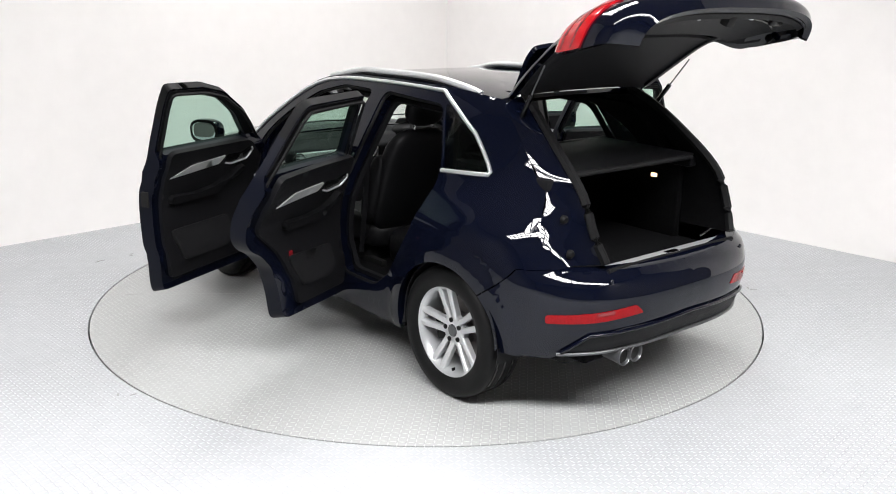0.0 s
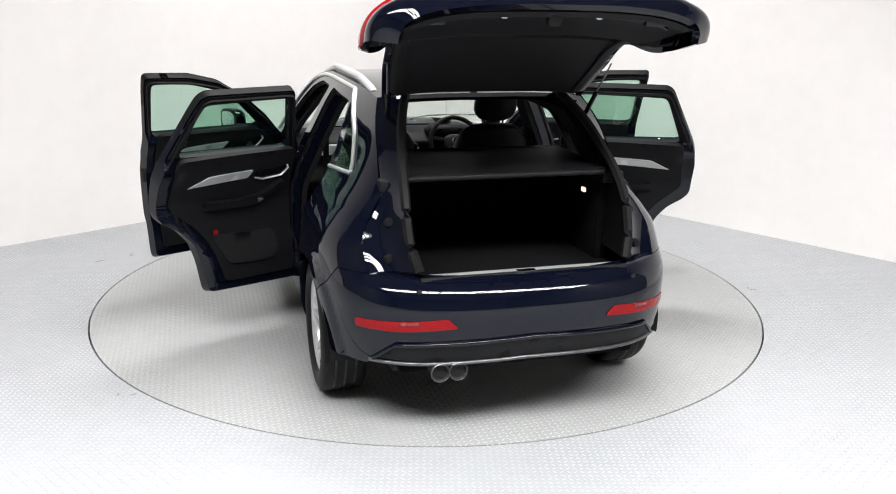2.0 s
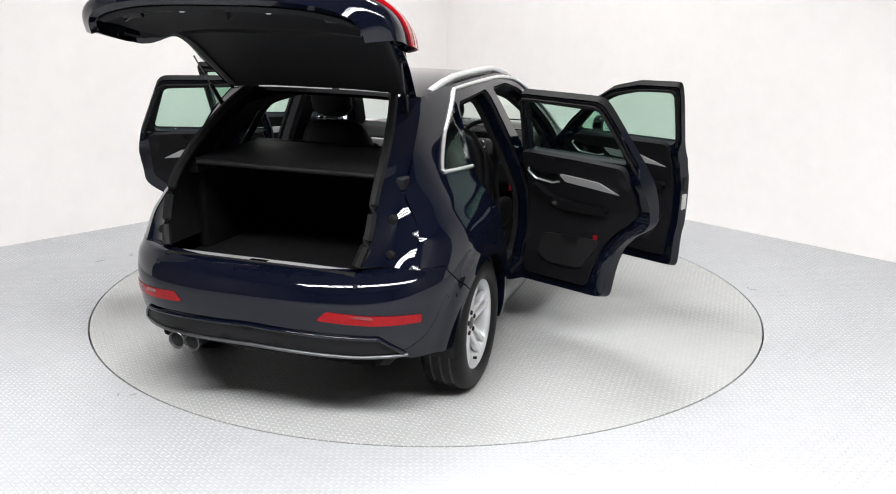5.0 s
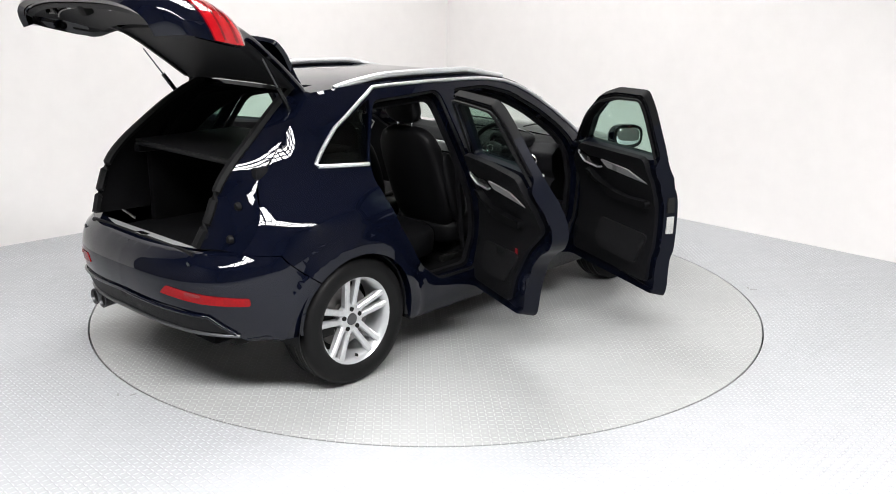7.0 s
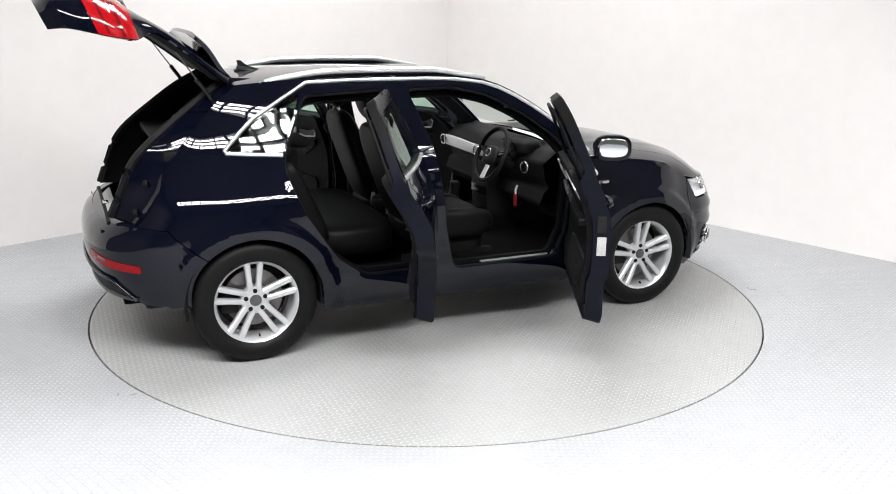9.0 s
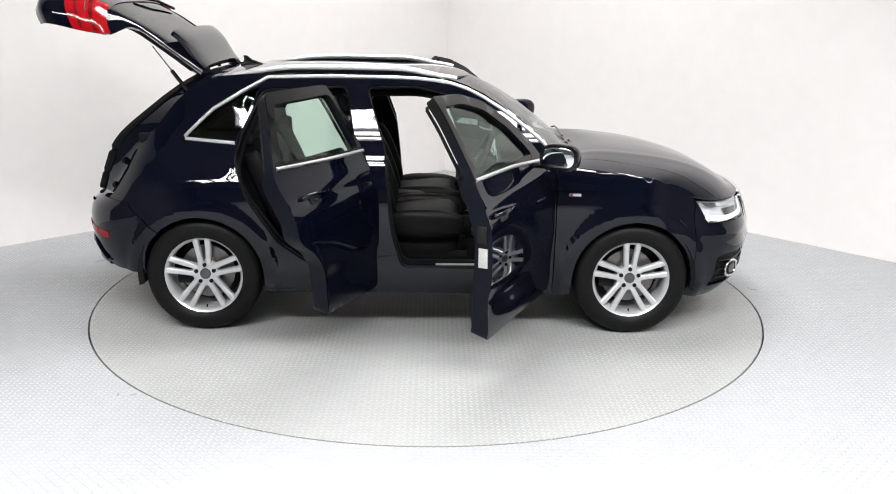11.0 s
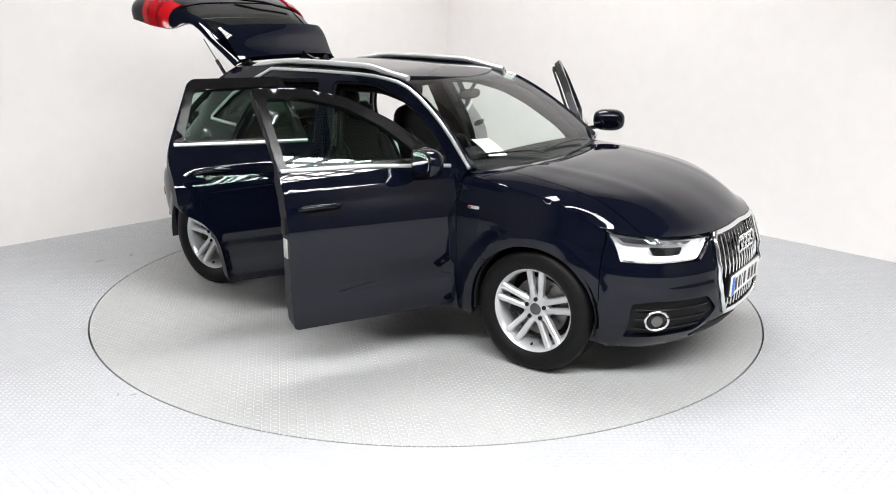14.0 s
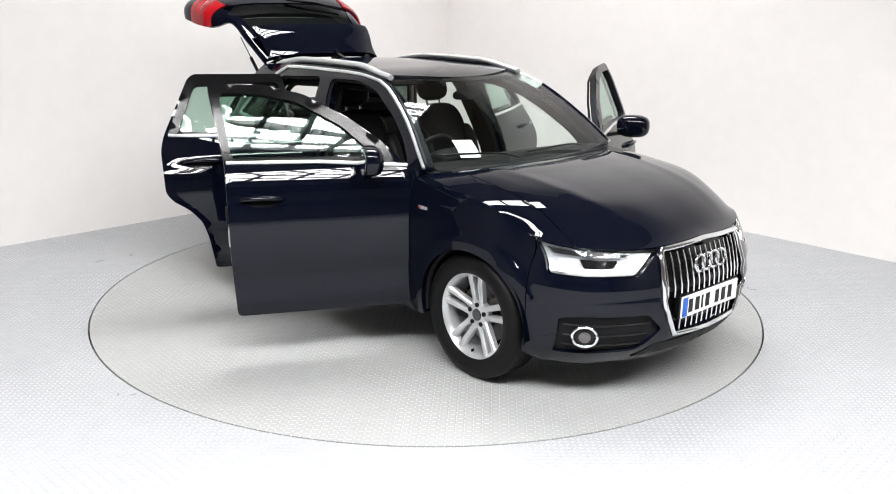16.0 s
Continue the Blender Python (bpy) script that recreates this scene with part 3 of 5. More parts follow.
def body_side(s):
    rear = [(-1.40, 1.43), (-1.65, 1.28), (-1.90, 1.106), (-1.93, .95), (-1.995, .79), (-1.78, .782), (-1.68, .72)]
    a1 = math.degrees(math.asin((.62 - .345) / ARCH_R))
    outline = [(.83, .30), (.83, 1.03)] + top_edge() + rear + arc(-1.285, .345, ARCH_R, 180 - a1, 0, 26) + [(-.905, .26), (.83, .255)]
    skin("body_side", outline, PAINT, CAR, s, holes=[fillet(FRONT_OPENING, .05), fillet(REAR_OPENING, .05), fillet(QUARTER_GLASS, .025)], thick=.075, step=.028)
    skin("quarter_window", [(x, z) for x, z in fillet(QUARTER_GLASS, .02)], GLASS_DARK, CAR, s, thick=.004, off=-.012, step=.06, label="dark fixed quarter window").visible_shadow = False
    # inner lining of the pillars and sills
    grow = lambda poly, k: [(x + k * (x - sum(p[0] for p in poly) / len(poly)), z + k * (z - sum(p[1] for p in poly) / len(poly))) for x, z in poly]
    lin = [(.80, .32), (.80, 1.0)] + [(x, z - .03) for x, z in top_edge() if x < .8] + [(-1.40, 1.38), (-1.60, 1.22), (-1.72, 1.05), (-1.78, .80), (-1.6, .76)] + arc(-1.285, .345, ARCH_R + .03, 150, 10, 16) + [(-.85, .32)]
    skin("side_lining", lin, TRIM, CAR, s, holes=[fillet(grow(FRONT_OPENING, -.03), .05), fillet(grow(REAR_OPENING, -.03), .05), fillet(grow(QUARTER_GLASS, .05), .02)], thick=.03, off=-.085, step=.07)
    # bright surround from the foot of the screen to the quarter window
    line = [(x, z - .022) for x, z in top_edge() if x > -1.0] + [(-1.04, 1.435), (-1.22, 1.328), (-1.405, 1.166), (-1.395, 1.152), (-1.085, 1.136)]
    tube_part("window_surround", skin_path(line, s, .004), .011, ANODISED, CAR, n=8, label="bright anodised window surround")
    # wheel arch liner and sill
    v, f = lathe([(ARCH_R - .002, .60), (ARCH_R - .002, .86), (ARCH_R + .02, .885)], 40)
    for ax, az in ARCHES:
        bm = bmesh.new()
        bv = [bm.verts.new((p[0] + ax, p[1] * s, p[2] + az)) for p in v]
        for q in f:
            bm.faces.new([bv[i] for i in q])
        bmesh.ops.delete(bm, geom=[w for w in bm.verts if w.co.z < .24], context="VERTS")
        part("arch_liner", bm, PLASTIC, CAR, smooth=True)
    box_part("sill", (-.88, .90, s * .80 - .06, s * .80 + .06, .24, .40), PAINT, CAR, .02)
    for x0, x1 in ((.12, .62), (-.60, -.36)):
        box_part("sill_plate", (x0, x1, s * .80 - .025, s * .80 + .025, .412, .419), SATIN, CAR, .002, label="brushed metal sill plate")
        box_part("sill_ledge", (x0 - .2, x1 + .05, s * .79 - .07, s * .79 + .07, .36, .411), PLASTIC, CAR, .01)
    # seals round the door openings
    for op in (FRONT_OPENING, REAR_OPENING):
        P = skin_path(fillet(op, .05), s, -.02, .05, closed=True)
        tube_part("door_seal", P, .011, SEAL, CAR, n=6, closed=True)


def lamp_pocket(s):
    """The painted recess between the flank and the boot opening, where the closed tailgate's lamps sit."""
    zs = [.79, .95, 1.106, 1.28, 1.43, 1.505]
    eq = spline(zs, [-1.995, -1.93, -1.90, -1.65, -1.40, -1.29])
    rim = [spline(zs, c) for c in ([-1.985, -1.925, -1.845, -1.64, -1.43, -1.29], [.50, .535, .535, .505, .45, .40], [.805, .945, 1.115, 1.30, 1.455, 1.535])]

    def fn(u, v):
        z = .79 + (1.505 - .79) * u
        a = skin_point(float(eq(z)), z, -.004)
        b = np.array([float(r(z)) for r in rim])
        sag = .035 * math.sin(math.pi * v) * float(smooth(1.15, 1.05, z))
        p = a + (b - a) * v + np.array((sag, 0, 0))
        return p * np.array((1, s, 1))

    ob = patch("lamp_pocket", fn, 26, 9, PAINT, CAR)
    for z, v in ((1.0, .55), (.845, .5)):
        p = fn((z - .79) / .715, v)
        lathe_part("rubber_stop", [(.022, 0), (.022, .012), (.014, .022), (0.0, .022)], SEAL, CAR, 16, m=Matrix.Translation(p) @ Matrix.Rotation(radians(90), 4, "Z"))
    tube_part("boot_seal", [fn(u, 1.0) for u in np.linspace(0.01, 1, 22)], .023, SEAL, CAR, n=6)

    def inner(u, v):
        p = fn(u, 1.0)
        q = np.array((p[0] + .35, s * (abs(p[1]) + .05), p[2] - .02))
        return p + (q - p) * v
    patch("boot_side", inner, 16, 4, CARPET, CAR)


def wing(s):
    lo = arc(1.315, .345, ARCH_R, 0, 180, 26)
    outline = [(.837, .255), (.937, .26)] + lo[::-1] + [(1.695, .5), (1.70, .72), (1.738, .838)] + [(x, float(ZTOP(x))) for x in (1.6, 1.45, 1.3, 1.15, 1.0, .9)] + [(.85, 1.03), (.837, 1.0)]
    skin("front_wing", outline, PAINT, CAR, s, thick=.03, step=.028)
    # badge
    P = skin_point(np.array([.905, .975]), np.array([.878, .878]), .003) * np.array((1, s, 1))
    c = (P[0] + P[1]) / 2
    box_part("badge", (c[0] - .035, c[0] + .035, c[1] - .004, c[1] + .004, .870, .886), SATIN, CAR, .002, label="small silver wing badge")
    box_part("badge_mark", (c[0] - .033, c[0] - .014, c[1] - .0055, c[1] + .0055, .872, .884), RED_TAG, CAR, .001)


def screen_centre(w):
    return np.array((.33 + .67 * w, 0, 1.503 - .448 * w + .045 * math.sin(math.pi * w)))


def screen(w, v, off=0.0):
    x = .12 + .74 * w
    e = skin_point(x, float(EZ(x)) - .006, -.012)
    c = screen_centre(w)
    k = 1 - v * v
    return np.array((e[0] + (c[0] - e[0]) * k + off * .55, e[1] * v, e[2] + (c[2] - e[2]) * k + off * .8))


ROOF_C = spline([-1.36, -1.0, -.6, -.2, .1, .25, .34], [1.525, 1.552, 1.562, 1.555, 1.542, 1.522, 1.503])


def roof(u, v, off=0.0):
    x = -1.29 - .05 * (1 - v * v) + (.12 + .21 * (1 - v * v) + 1.29 + .05 * (1 - v * v)) * u
    xe = min(max(-1.29 + 1.41 * u, -1.29), .12)
    e = skin_point(xe, float(EZ(xe)), 0)
    zc = float(ROOF_C(x))
    z = zc + (e[2] - float(ROOF_C(xe))) * abs(v) ** 2.6
    return np.array((x, e[1] * v, z + off))


def bonnet(u, v, off=0.0):
    k = 1 - v * v
    rear = np.array((.86 + .15 * k, .835 * v))
    qf = Q1 - (Q1 - 1.74) * abs(v) ** 1.15
    f = skin_point(qf, float(ZTOP(qf)), 0)
    front = np.array((f[0], math.copysign(f[1], v)))
    straight = rear * (1 - u) + front * u
    qs = .86 + (1.74 - .86) * u
    sd = skin_point(qs, float(ZTOP(qs)), 0)
    r1 = np.array((.86, .835)) * (1 - u) + skin_point(1.74, float(ZTOP(1.74)), 0)[:2] * u
    p = straight + (sd[:2] - r1) * np.array((1, np.sign(v))) * abs(v) ** 4
    zc = float(BONNET_C(u))
    zs = sd[2] * (1 - u ** 12) + f[2] * u ** 12
    zc = zc * (1 - u ** 12) + f[2] * u ** 12
    z = zs + (zc - zs) * (1 - abs(v) ** 3.2) + .004 * math.exp(-((abs(v) - .62 + .16 * u) / .05) ** 2) * float(smooth(1.0, .8, u)) * float(smooth(.0, .1, u))
    return np.array((p[0], p[1], z + off))


BONNET_C = spline([0, .12, .35, .6, .8, .92, 1.0], [1.058, 1.080, 1.066, 1.021, .955, .892, .824])


def upper_panels():
    patch("roof", roof, 30, 31, PAINT, CAR, thick=.02, v0=-1, v1=1)
    patch("headliner", lambda u, v: roof(u, v, -.035) * np.array((1, .93, 1)), 14, 13, TRIM, CAR, v0=-1, v1=1)
    patch("windscreen", screen, 20, 25, GLASS_CLEAR, CAR, v0=-1, v1=1, label="clear laminated windscreen").visible_shadow = False
    patch("screen_shade_band", lambda u, v: screen(u, v, -.004), 4, 25, BLACK, CAR, u0=0, u1=.05, v0=-1, v1=1)
    patch("bonnet", bonnet, 34, 41, PAINT, CAR, thick=.012, v0=-.80, v1=.80)
    for s in (1, -1):
        patch("wing_top", (lambda u, v: bonnet(u, v)) if s > 0 else (lambda u, v: bonnet(u, -v)), 34, 8, PAINT, CAR, v0=.806, v1=1.0)
    patch("bonnet_gap", lambda u, v: bonnet(u, v, -.014), 20, 21, BLACK, CAR, v0=-.95, v1=.95, u1=.97)
    patch("scuttle_panel", lambda u, v: np.array((.88 + .15 * (1 - v * v) - .09 * u, .80 * v, 1.046 + .004 * u)), 4, 21, PLASTIC, CAR, v0=-1, v1=1)
    for s in (1, -1):
        # roof rail on two feet
        xs = np.linspace(-1.12, .235, 26)
        path = []
        for i, x in enumerate(xs):
            t = i / 25
            e = roof((x + 1.29) / 1.41 if x < .12 else 1.0, .93)
            rise = .040 * min(1, 4 * t, 4 * (1 - t)) ** .7
            path.append((x, s * (e[1] + .012), e[2] + rise - .012))
        tube_part("roof_rail", path, .021, SATIN, CAR, n=10, flat=.85, label="bright satin aluminium roof rail")
        tube_part("rail_foot_strip", [(p[0], p[1], p[2] - .022) for p in path[2:-2]], .014, BLACK, CAR, n=6)
    # wipers
    for y0, y1 in ((-.18, -.70), (.45, -.10)):
        base = screen(.985, y0 / .8, .03)
        tip = screen(.93, y1 / .8, .018)
        mid = (base + tip) / 2 + np.array((.004, 0, .018))
        tube_part("wiper", [base, base + (mid - base) * .5 + np.array((0, 0, .012)), mid, tip], .009, BLACK, CAR, n=6, flat=.6, label="black windscreen wiper")
    bm = bmesh.new()
    side = [(.07, .0, .012), (.02, .018, .016), (-.025, .034, .012), (-.055, .058, .005), (-.078, .060, .004), (-.074, .030, .010), (-.09, .0, .018)]
    lf = [bm.verts.new((x, w, z)) for x, z, w in side]
    rt = [bm.verts.new((x, -w, z)) for x, z, w in side]
    bm.faces.new(lf)
    bm.faces.new(rt[::-1])
    for k in range(len(side)):
        n = (k + 1) % len(side)
        bm.faces.new((lf[n], lf[k], rt[k], rt[n]))
    add_box(bm, -.095, .075, -.022, .022, -.02, .006, .004)
    bmesh.ops.translate(bm, vec=(-1.09, 0, 1.545), verts=bm.verts)
    part("aerial_fin", bm, BLACK, CAR, "black shark-fin aerial")


def front_end():
    bumper = [(1.675, .25), (1.9, .205), (2.3, .195), (Q1, .195), (Q1, .345), (2.497, .355), (2.422, .50), (2.405, .79), (2.275, .682), (1.80, .692), (1.748, .832), (1.705, .72), (1.70, .50)]
    insert = [(1.865, .475), (1.99, .495), (2.33, .487), (2.42, .40), (2.29, .292), (1.85, .282)]
    intake = [(2.30, .245), (2.40, .315), (Q1, .325), (Q1, .25)]
    skin("front_bumper", bumper, PAINT, CAR, 1, holes=[fillet(insert, .02)], thick=.03, step=.035, both=True)
    skin("lower_intake", intake, PLASTIC, CAR, 1, thick=.006, off=.004, step=.05, both=True)
    skin("nose_filler", [(2.405, .79), (Q1, .79), (Q1, ZTOP(Q1)), (2.405, float(ZTOP(2.405)))], PAINT, CAR, 1, thick=.01, step=.04, both=True)
    skin("under_panel", [(1.72, .5), (1.76, .80), (Q1, .80), (Q1, .26), (1.72, .28)], BLACK, CAR, 1, thick=.01, off=-.06, step=.07, both=True)
    for s in (1, -1):
        fi = skin("fog_lamp_grille", fillet(insert, .02), PLASTIC, CAR, s, thick=.01, off=-.022, step=.04, label="black lower grille insert")
        for z in (.33, .385, .44):
            tube_part("slat", skin_path([(1.89, z), (2.30 + (z - .3) * .4, z)], s, -.014, .05), .006, BLACK, fi, n=6)
        lamp = new("fog_lamp")
        lamp.parent = CAR
        c0 = skin_point(1.998, .39, -.005) * np.array((1, s, 1))
        n0 = (skin_point(1.998, .39, .1) * np.array((1, s, 1)) - c0)
        rot = Vector(n0).to_track_quat("Y", "Z").to_matrix().to_4x4()
        lamp.matrix_local = Matrix.Translation(c0) @ rot
        v, f = tube([(.052 * math.cos(t) * 1.18, .012, .052 * math.sin(t)) for t in np.linspace(0, 2 * math.pi, 33)[:-1]], .008, 8, closed=True)
        mesh_part("ring", v, f, CHROME, lamp, "chrome fog lamp ring")
        lathe_part("lens", [(.046, .012), (.03, .018), (.0, .02)], BLACK, lamp, 24)
        lathe_part("bulb_reflector", [(.03, .019), (.018, .024), (0, .026)], DISC_IRON, lamp, 20)
        # headlamp
        hl = [(1.752, .828), (2.396, .792), (2.268, .690), (1.802, .700)]
        h = skin("headlamp", fillet(hl, .015), LENS_WHITE, CAR, s, thick=.012, off=-.035, step=.05, label="silver headlamp with lit white light strip")
        skin("lens", fillet(hl, .015), LENS, h, s, thick=.003, off=.001, step=.05).visible_shadow = False
        skin("projector_housing", fillet([(1.96, .768), (2.17, .762), (2.14, .728), (1.99, .722)], .015), BLACK, h, s, thick=.01, off=-.012, step=.04)
        skin("light_strip", [(1.80, .722), (1.812, .708), (2.258, .700), (2.358, .778), (2.333, .778), (2.240, .722), (1.83, .728)], DRL, h, s, thick=.006, off=-.010, step=.03, label="glowing white running light strip")
        skin("inner_reflector", [(1.79, .815), (2.25, .788), (2.2, .775), (1.83, .785)], CHROME, h, s, thick=.004, off=-.014, step=.04)
    # grille
    gr = new("grille")
    gr.parent = CAR
    gr["label"] = "large single-frame grille with chrome frame and bars"
    half = [(Q1, .806), (2.435, .792), (2.411, .758), (2.426, .52), (2.502, .362), (Q1, .348)]
    skin("mesh_backing", half, BLACK, gr, 1, thick=.01, off=-.035, step=.05, both=True)
    A = [skin_point(q, z, .006) for q, z in densify(half, .05)]
    A = [p for p, (q, z) in zip(A, densify(half, .05)) if not (abs(q - Q1) < 1e-6 and .35 < z < .795)]
    path = [tuple(p) for p in A] + [(p[0], -p[1], p[2]) for p in A[::-1][1:-1]]
    tube_part("chrome_frame", path, .014, CHROME, gr, n=8, closed=True, label="polished chrome grille frame")
    for i in range(-7, 8):
        y = i * .0465
        for z0, z1 in ((.375, .445), (.552, .775)):
            if z1 < .5 and abs(y) > .265:
                continue
            if z1 > .5 and abs(y) > .335:
                continue
            pts = []
            for z in np.linspace(z0, z1, 5):
                q = Q1 - abs(y) * 1.01
                p = skin_point(q, z, -.006)
                pts.append((p[0], y, z))
            tube_part("bar", pts, .0042, CHROME, gr, n=6)
    for z in (.62, .70):
        tube_part("cross_rib", [(skin_point(Q1 - abs(y), z, -.02)[0], y, z) for y in np.linspace(-.33, .33, 15)], .006, BLACK, gr, n=5)
    for i in range(4):
        y = (i - 1.5) * .064
        xx = float(skin_point(Q1 - abs(y), .70, .012)[0])
        v, f = tube([(xx - .05 * .045 * math.sin(t), y + .043 * math.cos(t), .70 + .043 * math.sin(t)) for t in np.linspace(0, 2 * math.pi, 29)[:-1]], .0075, 8, closed=True)
        mesh_part("emblem_ring", v, f, CHROME, gr)
    # number plate with plain bars for its marks
    bm = bmesh.new()
    add_box(bm, 2.196, 2.206, -.26, .26, .442, .553, .003)
    plate = part("number_plate", bm, WHITE, CAR, "white number plate with blue band", smooth=True)
    box_part("plate_holder", (2.16, 2.196, -.27, .27, .436, .560), BLACK, plate, .004)
    box_part("blue_band", (2.2055, 2.2068, -.257, -.212, .447, .548), BLUE, plate, .0)
    ys = [-.185, -.125, -.08, -.03, .06, .12, .185]
    for i, y in enumerate(ys):
        w = .008 if i == 2 else .019
        box_part("mark_bar", (2.2055, 2.2070, y - w, y + w, .462, .533), BLACK, plate, .0)


def rear_end():
    s_bottom = [(-1.66, .36), (-1.954, .355), (-2.007, .385), (-2.191, .395), (-2.440, .400), (Q0, .405)]
    bumper = [(-1.683, .716), (-1.782, .778), (-1.945, .786), (Q0, .768)] + s_bottom[::-1] + [(-1.655, .40), (-1.623, .50), (-1.59, .557), (-1.540, .615)]
    skin("rear_bumper", bumper[::-1], PAINT, CAR, 1, thick=.03, step=.025, both=True)
    diff = [(-1.998, .405), (-2.103, .482), (-2.290, .512), (Q0, .512), (Q0, .418), (-2.240, .405)]
    skin("diffuser", diff, PLASTIC, CAR, 1, thick=.01, off=.006, step=.045, both=True, label="black rear diffuser")
    bottom = skin_path([(-1.980, .392), (-2.240, .395), (-2.440, .402), (Q0, .410)], 1, .010, .04)
    path = [tuple(p) for p in bottom] + [(p[0], -p[1], p[2]) for p in bottom[::-1][1:]]
    tube_part("diffuser_strip", path, .009, PEWTER, CAR, n=8, label="dull silver diffuser edging")
    top = skin_path([(-1.998, .40), (-2.108, .49), (-2.290, .500), (Q0, .517)], 1, .008, .04)
    path = [tuple(p) for p in top] + [(p[0], -p[1], p[2]) for p in top[::-1][1:]]
    tube_part("bumper_crease", path, .009, PAINT, CAR, n=8)
    for s in (1, -1):
        out = [(-1.893, .548), (-1.893, .588), (-2.129, .604), (-2.340, .622), (-2.386, .578), (-2.129, .556)]
        skin("rear_reflector", fillet(out, .012), REFLECTOR_RED, CAR, s, thick=.012, off=.004, step=.04, label="long red bumper reflector")
        skin("reflector_insert", fillet([(-2.129, .586), (-2.129, .602), (-2.217, .610), (-2.217, .594)], .006), RED_DARK, CAR, s, thick=.004, off=.007, step=.04)
        c = skin_point(-2.221, .735, .001) * np.array((1, s, 1))
        lathe_part("parking_sensor", [(.013, 0), (.011, .004), (0, .005)], PAINT, CAR, 14, m=Matrix.Translation(c) @ Matrix.Rotation(radians(90), 4, "Z"))
    for y in (.425, .34):
        lathe_part("exhaust_tip", [(.034, -.16), (.041, -.02), (.045, .0), (.042, .003), (.038, -.004), (.037, -.12), (.0, -.12)], PEWTER, CAR, 28,
                   m=Matrix.Translation((-2.07, y, .358)) @ Matrix.Rotation(radians(90), 4, "Z"), label="polished exhaust tailpipe")
        lathe_part("exhaust_bore", [(.0375, -.015), (0, -.02)], DARK_METAL, CAR, 20, m=Matrix.Translation((-2.07, y, .358)) @ Matrix.Rotation(radians(90), 4, "Z"))

    # ledge behind the bumper and the bright loading sill
    def ledge(u, v):
        q = Q0 + .80 * abs(v)
        a = skin_point(q, float(.787 - .02 * (1 - v * v)), 0)
        b = np.array((-1.965 + .05 * v * v, .50 * abs(v), .771))
        p = a + (b - a) * u + np.array((0, 0, .012 * math.sin(math.pi * u)))
        return np.array((p[0], math.copysign(p[1], v), p[2]))
    patch("bumper_ledge", ledge, 8, 31, PAINT, CAR, v0=-1, v1=1)
    box_part("loading_sill", (-1.99, -1.93, -.46, .46, .764, .782), SATIN, CAR, .006, label="brushed steel loading sill")
    box_part("boot_latch", (-2.0, -1.965, -.045, .045, .780, .789), CHROME, CAR, .003)
    box_part("latch_loop", (-2.005, -1.993, -.02, .02, .762, .782), BLACK, CAR, .003)
    tube_part("sill_seal", [(-1.995, y, .774) for y in np.linspace(-.50, .50, 9)], .014, SEAL, CAR, n=6)


body_side(1), body_side(-1)
lamp_pocket(1), lamp_pocket(-1)
wing(1), wing(-1)
upper_panels()
front_end()
rear_end()



# ---------------------------------------------------------------- wheels
def wheel(m):
    w = new("wheel")
    w.parent = CAR
    w.matrix_local = m
    w["label"] = "black tyre on silver five twin-spoke alloy wheel"
    lathe_part("tyre", [(.236, .095), (.255, .112), (.285, .117), (.315, .112), (.336, .100), (.345, .078), (.3465, .0), (.345, -.078), (.336, -.100), (.315, -.112), (.27, -.115), (.236, -.095)], RUBBER, w, 72)
    # tread grooves
    for y in (-.05, 0.0, .05):
        lathe_part("tread_groove", [(.3472, y - .006), (.3478, y), (.3472, y + .006)], BLACK, w, 60)
    lathe_part("rim", [(.236, -.09), (.225, -.08), (.215, .0), (.214, .06), (.222, .078), (.232, .088), (.240, .094), (.243, .090), (.240, .082)], ALLOY, w, 64)
    for k in range(5):
        bm = bmesh.new()
        a = radians(90 + 72 * k)
        for s in (-1, 1):
            rows = [(.045, .020, .018, .052, .035), (.10, .026, .0155, .060, .036), (.16, .0315, .0160, .072, .034), (.228, .038, .0185, .084, .028)]
            ring = []
            for r, off, hw, y, d in rows:
                c = s * off
                ring.append([bm.verts.new(Matrix.Rotation(-a, 3, "Y") @ Vector((r, yy, zz))) for yy, zz in
                             ((y - d, c - hw), (y - .006, c - hw), (y, c - hw * .6), (y, c + hw * .6), (y - .006, c + hw), (y - d, c + hw))])
            for p, q in zip(ring, ring[1:]):
                for i in range(6):
                    bm.faces.new((p[i], p[(i + 1) % 6], q[(i + 1) % 6], q[i]))
            bm.faces.new(ring[0]), bm.faces.new(ring[-1])
        part("spoke", bm, ALLOY, w, smooth=True, angle=.5)
        ba = radians(90 + 72 * k)
        p = Vector((.056 * math.cos(ba), .056, .056 * math.sin(ba)))
        lathe_part("wheel_bolt", [(.0125, -.02), (.0125, .005), (.008, .006), (.006, 0), (0, 0)], DARK_METAL, w, 10, m=Matrix.Translation(p))
    lathe_part("hub", [(.085, .02), (.08, .046), (.066, .053), (.034, .056), (.033, .05)], ALLOY, w, 32)
    lathe_part("centre_cap", [(.033, .05), (.031, .060), (.02, .063), (0, .0635)], PEWTER, w, 24, label="grey centre cap")
    lathe_part("brake_disc", [(.165, -.03), (.165, -.01), (.09, -.01), (.085, .01), (0, .01)], DISC_IRON, w, 40)
    # dark disc added behind the spokes in place of the shade in there
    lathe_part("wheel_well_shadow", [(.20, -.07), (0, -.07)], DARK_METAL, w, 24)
    box_part("brake_caliper", (.09, .185, -.05, .02, -.07, .07), DARK_METAL, w, .015)
    box_part("valve", (-.003, .003, .07, .09, -.205, -.19), BLACK, w, .001)
    return w


